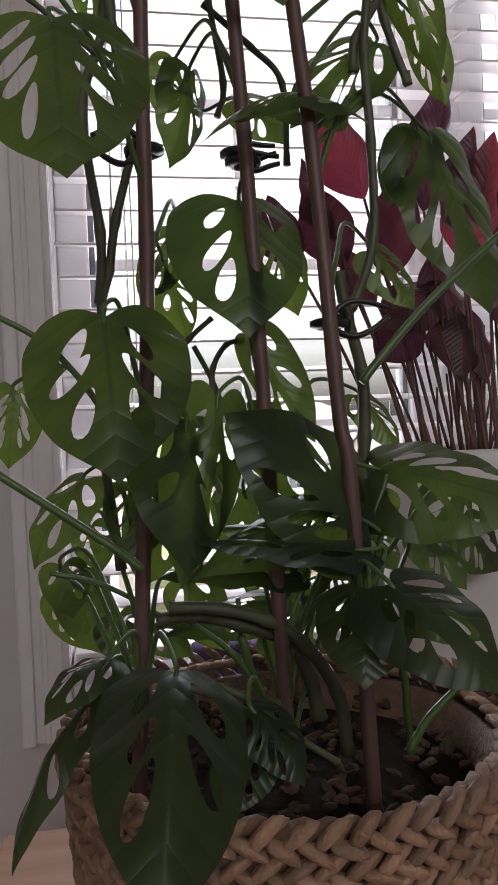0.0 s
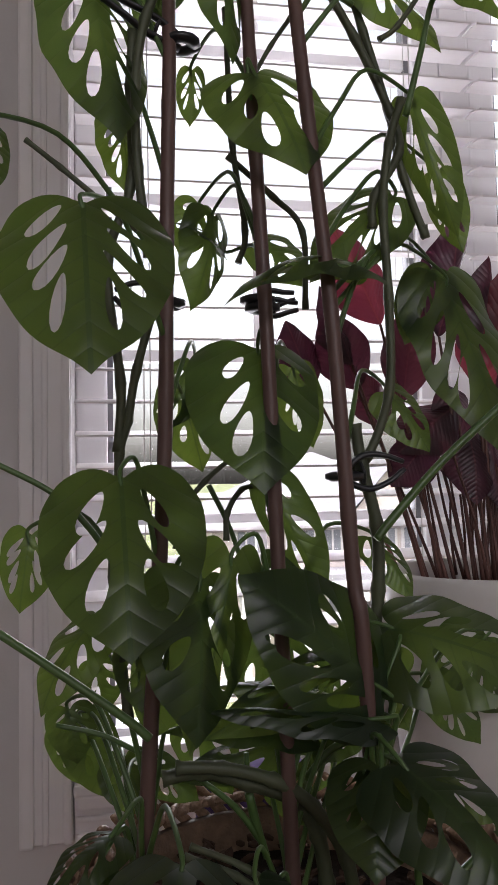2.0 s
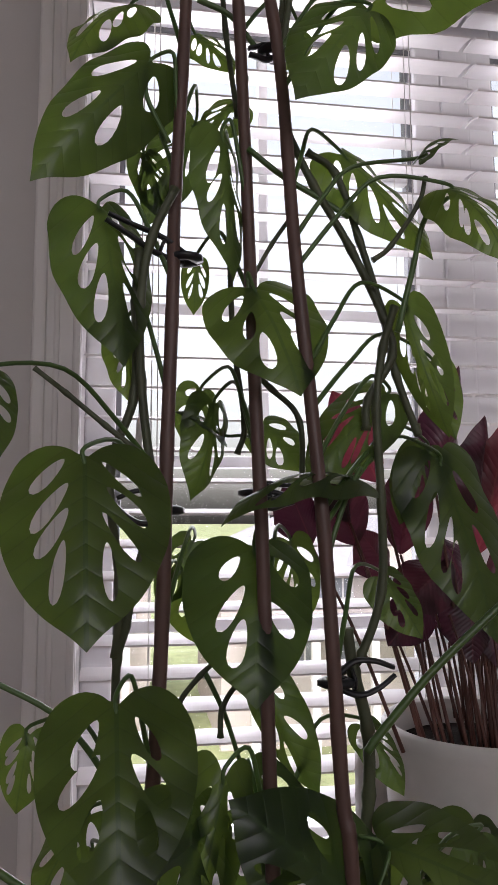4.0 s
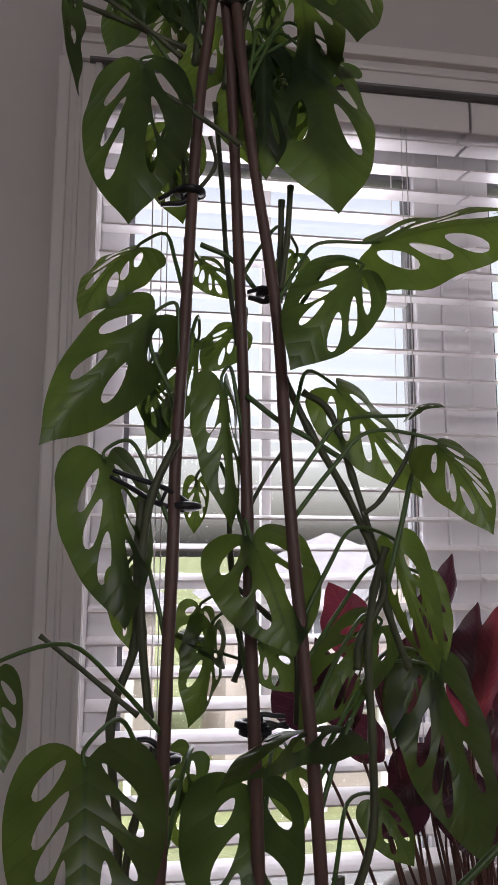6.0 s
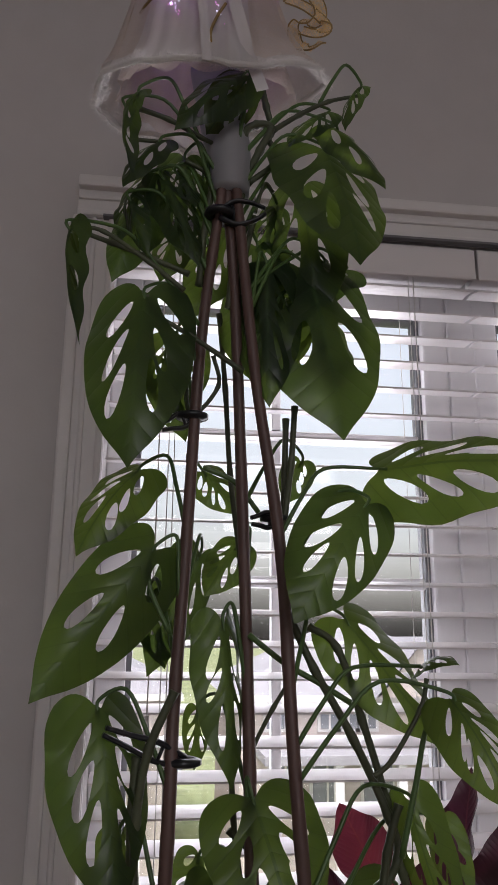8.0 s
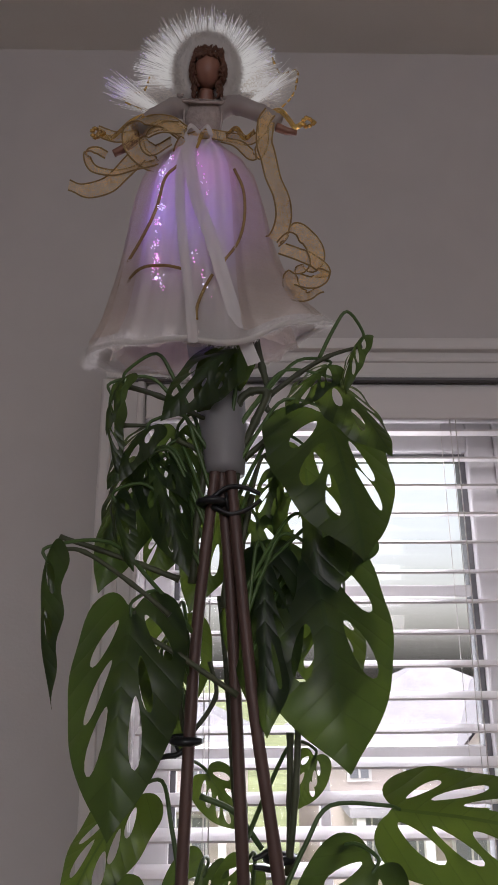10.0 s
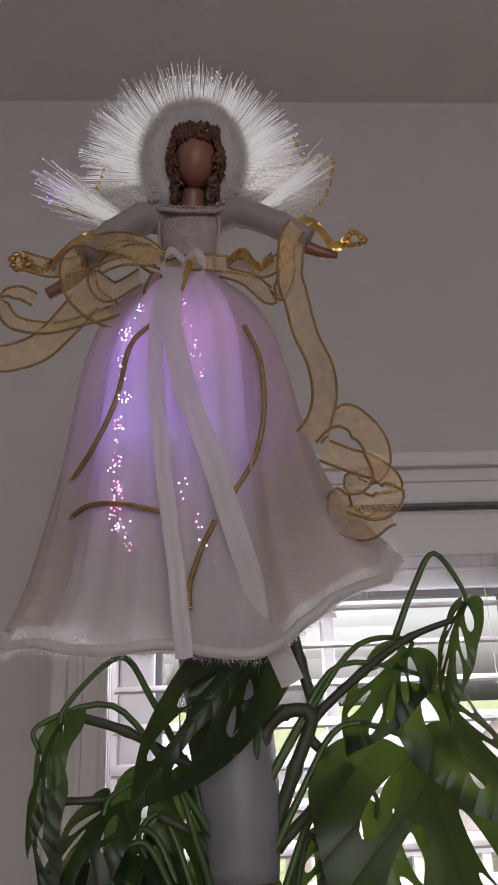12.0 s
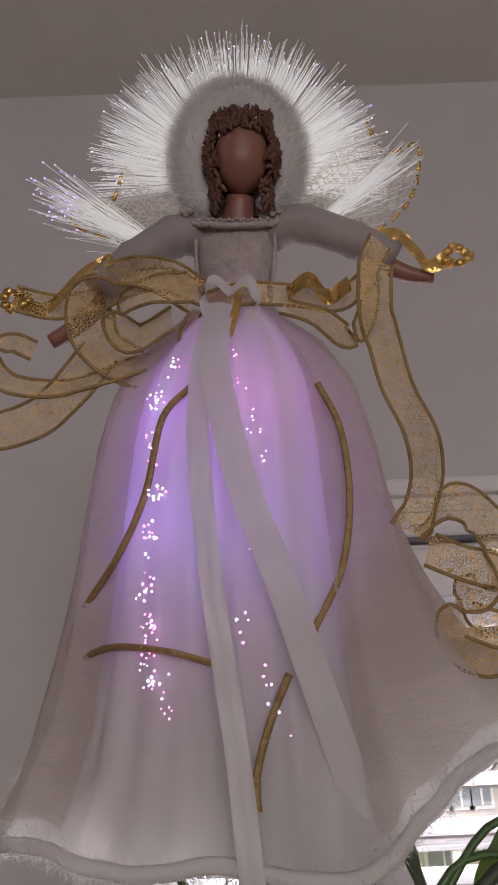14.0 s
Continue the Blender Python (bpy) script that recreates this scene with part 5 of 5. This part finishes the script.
def net_ribbon(points, depth, width, across, ripple=0.0012):
    t_ = doll_thing("gold_ribbon", "gold metallic net ribbon with wired edges, draped on doll", "ribbon", "gold ribbons on the doll")
    pts = [(u, -depth - 0.003 * math.sin(k * 1.9), v) for k, (u, v) in enumerate(points)]
    bm, line, ac = ribbon(pts, width, across, 8, ripple)
    part("net", bm, M_NET, t_)
    for s in (-0.5, 0.5):
        edge = []
        for i, c in enumerate(line):
            ahead = (line[min(i + 1, len(line) - 1)] - line[max(i - 1, 0)]).normalized()
            edge.append(c + (ac - ahead * ac.dot(ahead)).normalized() * (width * s))
        part("edge_wire", tube(bmesh.new(), edge[::2], 0.00065, sides=6, steps=2), M_WIRE, t_)
    return t_


net_ribbon([(-0.014, -0.004), (-0.027, 0.003), (-0.044, 0.0056), (-0.052, -0.005), (-0.048, -0.022), (-0.033, -0.030), (-0.021, -0.021), (-0.014, -0.010)], 0.020, 0.017, (0.5, 0.5, 0.8), 0.003)
net_ribbon([(-0.016, -0.002), (-0.030, -0.004), (-0.042, -0.010), (-0.036, -0.020), (-0.022, -0.014)], 0.024, 0.014, (0.2, 0.5, 0.9), 0.002)
net_ribbon([(-0.012, -0.001), (-0.030, 0.004), (-0.050, -0.002), (-0.066, -0.005), (-0.080, -0.003)], 0.013, 0.011, (0.1, 0.4, 0.95), 0.003)
net_ribbon([(-0.033, -0.028), (-0.0475, -0.034), (-0.064, -0.0368), (-0.081, -0.0343), (-0.0856, -0.0257), (-0.0794, -0.0205), (-0.072, -0.0228)], 0.020, 0.009, (0.3, 0.6, 0.75))
net_ribbon([(-0.048, -0.024), (-0.058, -0.038), (-0.070, -0.047), (-0.086, -0.052), (-0.098, -0.050)], 0.020, 0.015, (-0.6, 0.3, 0.8))
net_ribbon([(-0.012, -0.005), (0.002, -0.002), (0.021, -0.0012), (0.038, -0.003), (0.050, 0.006)], 0.0135, 0.010, (0, 0.4, 1), 0.002)
net_ribbon([(0.017, -0.008), (0.029, -0.0127), (0.041, -0.019), (0.0475, -0.008), (0.047, 0.005), (0.052, 0.016)], 0.020, 0.009, (0.8, 0.4, 0.5))
net_ribbon([(0.049, 0.006), (0.048, -0.012), (0.0516, -0.0219), (0.0559, -0.0384), (0.062, -0.0546), (0.0645, -0.0685), (0.0615, -0.082), (0.057, -0.0880)], 0.025, 0.0125, (1.0, 0.3, 0.15))
net_ribbon([(0.0607, -0.0896), (0.0716, -0.0802), (0.0829, -0.0822), (0.0898, -0.0938), (0.0835, -0.1069), (0.0721, -0.1105), (0.0733, -0.1235), (0.0823, -0.129), (0.093, -0.124)], 0.022, 0.017, (0.6, 0.5, 0.6), 0.003)
net_ribbon([(0.064, -0.094), (0.076, -0.099), (0.088, -0.102), (0.096, -0.110), (0.088, -0.120), (0.076, -0.117)], 0.026, 0.013, (0.3, 0.5, 0.8), 0.003)

# gold cords stitched on the skirt, and the white sash
CORDS = (
    ((-0.0134, -0.0407), (-0.0236, -0.0518), (-0.0285, -0.0759), (-0.0377, -0.0955), (-0.0535, -0.1166), (-0.0630, -0.1380)),
    ((-0.0630, -0.1380), (-0.0416, -0.1225), (-0.0227, -0.1211), (-0.0058, -0.1246)),
    ((0.0262, -0.0395), (0.0333, -0.0551), (0.035, -0.0779), (0.031, -0.0993), (0.0212, -0.1165)),
    ((0.014, -0.1274), (0.0088, -0.1387), (0.0046, -0.1519), (0.0045, -0.1616)),
)
c = doll_thing("gold_trimming", "dull gold cords stitched along the white skirt", "trimming")
for w in CORDS:
    pts = [on_skirt(u, v, 0.0035) for u, v in w]
    part("cord", tube(bmesh.new(), pts, 0.00115, sides=7, steps=6, flat=0.7), M_WIRE, c)
    part("end_crimp", tube(bmesh.new(), [pts[-2].lerp(pts[-1], 0.94), pts[-1]], 0.0014, sides=7, steps=2, flat=0.8), M_GOLD, c)
sash = doll_thing("satin_sash", "white satin ribbon bow with long hanging tails", "ribbon")
SASH = (
    (0.0068, ((-0.0056, -0.0084), (-0.0104, -0.0276), (-0.0122, -0.0545), (-0.0102, -0.0817), (-0.0058, -0.1151), (-0.0009, -0.1459), (0.0031, -0.1790))),
    (0.0095, ((-0.0056, -0.0084), (-0.007, -0.0348), (0.0012, -0.073), (0.0112, -0.0989), (0.0224, -0.1318), (0.0347, -0.1664), (0.045, -0.190))),
)
for k, (w, pts) in enumerate(SASH):
    bm, *_ = ribbon([on_skirt(u, v, 0.005 + 0.002 * k) for u, v in pts], w, (1, 0.1, 0.1), 8, 0.0006)
    part("tail", bm, M_RIBBON, sash)
for s in (-1, 1):
    bm, *_ = ribbon([(-0.002, -0.018, -0.002), (-0.002 + 0.006 * s, -0.022, 0.001), (-0.002 + 0.009 * s, -0.023, -0.008), (-0.003 + 0.003 * s, -0.026, -0.020)], 0.0042, (0.2, 0.3, 1), 8)
    part("bow_loop", bm, M_RIBBON, sash)
bm, *_ = ribbon([(0.001, -0.021, -0.003), (0.000, -0.028, -0.011), (-0.003, -0.033, -0.022)], 0.003, (1, 0.2, 0), 8)
part("bow_loop", bm, M_GOLD, sash, "gold ribbon end")

# side overskirt of gauze
gown = bmesh.new()
for start, count in ((-62, 24), (172, 15)):
    rows_ = [[gown.verts.new(skirt_at(a, f, 1.04 + 0.015 * math.sin(a * 16) + 0.02 * math.sin(f * 9))) for a in (radians(start + 4 * i) for i in range(count))] for f in (0.05 + 0.91 * j / 18 for j in range(19))]
    for a, b in zip(rows_, rows_[1:]):
        for i in range(count - 1):
            gown.faces.new((a[i], a[i + 1], b[i + 1], b[i])).smooth = True
gauze = tagged(part("gauze_overskirt", gown, M_GAUZE), "sheer cream ribbed gauze panels over the skirt", "fabric")
gauze.matrix_world = DOLL

# fibre-optic halo and wings
halo = doll_thing("fibre_halo", "fan of clear glowing fibre-optic strands behind the doll", "light")
fib, tips, tips2 = bmesh.new(), bmesh.new(), bmesh.new()
H0 = Vector((0.0015, 0.0085, 0.053))


def fibre(bm, a, b, r):
    d = (b - a).normalized()
    s = d.cross(Vector((0, 1, 0))).normalized() * r
    u = d.cross(s).normalized() * r
    lo = [bm.verts.new(a + s), bm.verts.new(a - s * 0.5 + u * 0.87), bm.verts.new(a - s * 0.5 - u * 0.87)]
    hi = [bm.verts.new(b + s * 0.7), bm.verts.new(b - s * 0.35 + u * 0.6), bm.verts.new(b - s * 0.35 - u * 0.6)]
    for i in range(3):
        bm.faces.new((lo[i], lo[(i + 1) % 3], hi[(i + 1) % 3], hi[i]))


def bead(bm, at, r):
    bmesh.ops.create_icosphere(bm, subdivisions=1, radius=r, matrix=Matrix.Translation(at))


rng = random.Random(9)
for i in range(1250):
    q = radians(rng.uniform(-8, 186) + 3.0 * math.sin(i))
    length = rng.uniform(0.048, 0.0640) * (1 - 0.04 * abs(math.cos(q)))
    a = H0 + Vector((0.016 * math.cos(q), 0, 0.016 * math.sin(q)))
    b = H0 + Vector((length * math.cos(q), rng.gauss(0, 0.005), length * math.sin(q)))
    fibre(fib, a, b, 0.00016)
    if rng.random() < 0.26:
        bead(tips if rng.random() < 0.6 else tips2, b, rng.uniform(0.00016, 0.00034))
for i in range(110):
    a = Vector((-0.028, 0.004, 0.022 + rng.uniform(-0.003, 0.004)))
    b = a.lerp(Vector((-0.074, 0.002, 0.048)), rng.uniform(0.7, 1.1)) + Vector((rng.gauss(0, 0.003), rng.gauss(0, 0.004), rng.gauss(-0.003, 0.006)))
    fibre(fib, a, b, 0.00016)
    if rng.random() < 0.6:
        bead(tips2, b, rng.uniform(0.0002, 0.0004))
for i in range(60):
    a = Vector((0.030, 0.004, 0.030 + rng.uniform(-0.003, 0.004)))
    b = a.lerp(Vector((0.070, 0.002, 0.062)), rng.uniform(0.7, 1.05)) + Vector((rng.gauss(0, 0.003), rng.gauss(0, 0.004), rng.gauss(0, 0.005)))
    fibre(fib, a, b, 0.00018)
tagged(part("fibre", fib, M_FIBRE, halo), kind="stuff")
tagged(part("fibre_tip", tips, M_TIP, halo, "glowing pale fibre ends"), kind="stuff")
tagged(part("fibre_tip", tips2, M_TIP2, halo, "glowing violet fibre ends"), kind="stuff")


def wing(edge, root):
    """A gauze wing with a broken gold foil edge."""
    w = doll_thing("angel_wing", "sheer white wing with gold foil edging", "wing", "wings of the doll")
    bm = bmesh.new()
    line = smooth_path([(u, 0.006, v) for u, v in edge], 6)
    r0 = Vector((root[0], 0.006, root[1]))
    last = None
    for i, c in enumerate(line):
        row = [bm.verts.new(r0.lerp(c, k / 5) + Vector((0, 0.002 * math.sin(i * 0.8 + k), 0))) for k in range(1, 6)]
        if last:
            for k in range(4):
                bm.faces.new((last[k], last[k + 1], row[k + 1], row[k])).smooth = True
        last = row
    part("sheet", bm, M_WING, w)
    for i in range(0, len(line) - 2, 3):
        part("foil_edge", tube(bmesh.new(), [line[i], line[i + 1], line[min(i + 2, len(line) - 1)]], 0.0011, 0.0006, sides=6, steps=2, flat=0.5), M_GOLD, w)


M_WING = lacy(sheer(mat("wing_gauze", (0.74, 0.70, 0.64), 0.35, var=0.15, scale=90), (0.8, 0.75, 0.68), 0.5), 0.10, 420)
wing([(-0.032, 0.024), (-0.050, 0.028), (-0.065, 0.035), (-0.058, 0.041), (-0.049, 0.044), (-0.0445, 0.0585)], (-0.010, 0.030))
wing([(0.046, 0.024), (0.062, 0.0353), (0.0701, 0.0445), (0.0735, 0.056), (0.0732, 0.0671), (0.060, 0.064), (0.052, 0.080)], (0.014, 0.032))
for nm, y, pts in (("gold_trumpet", -0.012, [(-0.046, 0.0131), (-0.057, 0.0066), (-0.070, -0.006), (-0.0806, -0.0028)]), ("gold_trumpet", -0.010, [(0.050, 0.020), (0.060, 0.0229), (0.0673, 0.0159), (0.0724, 0.0102), (0.0799, 0.0144)])):
    g = doll_thing(nm, "crumpled gold foil trumpet held by the doll", "ornament", "gold foil ornaments")
    bm, *_ = ribbon([(u, y, v) for u, v in pts], 0.0075, (0.1, 0.5, 0.9), 6, 0.0016)
    part("foil", bm, M_GOLD, g)
    bm = bmesh.new()
    for k in range(9):
        q = k * 0.7
        blob(bm, Vector((pts[-1][0] + 0.0042 * math.cos(q) + (0.003 if y > -0.011 else 0), y + 0.002 * math.sin(q * 2), pts[-1][1] + 0.0032 * math.sin(q))), (0.0024, 0.0012, 0.0019), 0, 1)
    part("flower", bm, M_GOLD, g)
g = doll_thing("gold_foil", "crumpled shiny gold foil tucked at the waist", "ornament", "gold foil ornaments")
bm, *_ = ribbon([(0.018, -0.014, -0.002), (0.026, -0.017, 0.003), (0.033, -0.015, -0.003), (0.040, -0.016, 0.001)], 0.010, (0.1, 0.6, 0.8), 6, 0.003)
part("foil", bm, M_GOLD, g)

# sparks of the fibre ends that come through the skirt
sparkle = doll_thing("skirt_lights", "clusters of tiny pink and white fibre lights", "light")
SPARKS = (
    (130, ((-0.0195, -0.0337), (-0.0276, -0.0504), (-0.0248, -0.0706), (-0.0262, -0.0867), (-0.0276, -0.1056), (-0.0264, -0.1172), (-0.027, -0.1277), (-0.0211, -0.1375))),
    (36, ((-0.0014, -0.0281), (0.0013, -0.0491), (0.0066, -0.0586), (0.0069, -0.0722), (0.0001, -0.1135), (0.0082, -0.1302), (0.0137, -0.1434))),
)
for count, path_ in SPARKS:
    line = smooth_path([on_skirt(u, v, 0.003) for u, v in path_], 6)
    a_, b_ = bmesh.new(), bmesh.new()
    for i in range(count):
        place = (i * 0.618) % 1
        place = (round(place * 9) + 0.45 * (place * 9 - round(place * 9))) / 9
        c = line[min(len(line) - 1, int(len(line) * place))]
        p = c + Vector((rng.gauss(0, 0.0014), rng.gauss(0, 0.0004), rng.gauss(0, 0.0016)))
        bead(a_ if rng.random() < 0.5 else b_, p, rng.uniform(0.00022, 0.00055))
    tagged(part("fibre_light", a_, M_SPARK, sparkle, "glowing pink points"), kind="stuff")
    tagged(part("fibre_light", b_, M_SPARK2, sparkle, "glowing white points"), kind="stuff")

# ---- outdoors ----
GZ = -6.2
bm = bmesh.new()
bmesh.ops.create_grid(bm, x_segments=40, y_segments=40, size=1200, matrix=Matrix.Translation((0, 1201.5, GZ)))
setting("ground", bm, M_GRASS, "green lawn reaching to the horizon", "ground")
setting("road", boxed((-300, 12.5, GZ + 0.005), (300, 18.5, GZ + 0.03)), M_ROAD, "grey asphalt street beyond the lawn", "road")


def house(x0, x1, y, eave, ridge, wins, gable=None):
    h = thing("house", "two-storey beige house with grey shingle roof and balcony", "house", "houses across the street", at=(0, y, GZ))
    d = 9.0
    part("wall", boxed((x0, 0, 0), (x1, d, eave - GZ)), M_SIDING, h)
    e, r = eave - GZ, ridge - GZ
    bm = bmesh.new()
    lo = [bm.verts.new(p) for p in ((x0 - 0.5, -0.5, e), (x1 + 0.5, -0.5, e), (x1 + 0.5, d + 0.5, e), (x0 - 0.5, d + 0.5, e))]
    run = min(d / 2, (x1 - x0) / 2 - 0.1)
    top = [bm.verts.new((x0 + run, d / 2, r)), bm.verts.new((x1 - run, d / 2, r))]
    for f in ((lo[0], lo[1], top[1], top[0]), (lo[1], lo[2], top[1]), (lo[2], lo[3], top[0], top[1]), (lo[3], lo[0], top[0]), (lo[3], lo[2], lo[1], lo[0])):
        bm.faces.new(f)
    part("roof", bm, M_ROOF, h)
    part("fascia", boxed((x0 - 0.5, -0.56, e - 0.18), (x1 + 0.5, -0.505, e + 0.04)), M_WHITE_EXT, h)
    for wx, wz, ww, wh in wins:
        w = part("window", boxed((wx - ww / 2 - 0.1, -0.08, wz - wh / 2 - 0.1 - GZ), (wx + ww / 2 + 0.1, -0.002, wz + wh / 2 + 0.1 - GZ)), M_WHITE_EXT, h)
        part("pane", boxed((wx - ww / 2, -0.12, wz - wh / 2 - GZ), (wx + ww / 2, -0.083, wz + wh / 2 - GZ)), M_EXTGLASS, w)
        part("glazing_bar", boxed((wx - 0.03, -0.15, wz - wh / 2 - GZ), (wx + 0.03, -0.122, wz + wh / 2 - GZ)), M_WHITE_EXT, w)
    part("porch_roof", boxed((x0 + 0.5, -2.0, e - 1.75), (x1 - 0.5, -0.002, e - 1.5)), M_ROOF, h)
    for k in range(5):
        px = x0 + 0.8 + k * (x1 - x0 - 1.6) / 4
        part("porch_post", boxed((px - 0.12, -1.95, 0), (px + 0.12, -1.7, e - 1.751)), M_WHITE_EXT, h)
    if gable:
        gx, gw, gz = gable
        bm = bmesh.new()
        a, b, c = (bm.verts.new(p) for p in ((gx - gw, -0.9, e), (gx + gw, -0.9, e), (gx, -0.9, gz - GZ)))
        a2, b2, c2 = (bm.verts.new(p) for p in ((gx - gw, 3, e), (gx + gw, 3, e), (gx, 3, gz - GZ)))
        for f in ((a, b, c), (a2, c2, b2), (a, a2, b2, b)):
            bm.faces.new(f)
        part("gable", bm, M_SIDING, h)
        for s in (-1, 1):
            bm = bmesh.new()
            q = [bm.verts.new(p) for p in ((gx + s * (gw + 0.4), -1.2, e - 0.2), (gx, -1.2, gz - GZ + 0.12), (gx, 3, gz - GZ + 0.12), (gx + s * (gw + 0.4), 3, e - 0.2))]
            bm.faces.new(q)
            part("gable_roof", bm, M_ROOF, h)


W2 = [(x, -1.05, 0.55, 0.85) for x in (3.9, 5.6, 6.2, 6.8, 8.7, 9.6)] + [(x, -3.1, 0.9, 1.3) for x in (4.2, 5.5, 7.1, 10.2)]
house(2.8, 11.8, 24.0, -0.50, 2.0, W2, (8.5, 1.5, 1.2))
house(-9.3, 0.6, 26.0, -0.6, 1.9, [(x, -1.2, 0.8, 1.1) for x in (-8, -5.5, -3.2, -1.0)] + [(x, -3.5, 0.9, 1.3) for x in (-7.5, -4, -1.2)])
house(14.0, 24.0, 25.0, -0.5, 2.1, [(x, -1.1, 0.8, 1.1) for x in (15.5, 18, 20, 22.5)] + [(x, -3.4, 0.9, 1.3) for x in (16, 19, 22)])
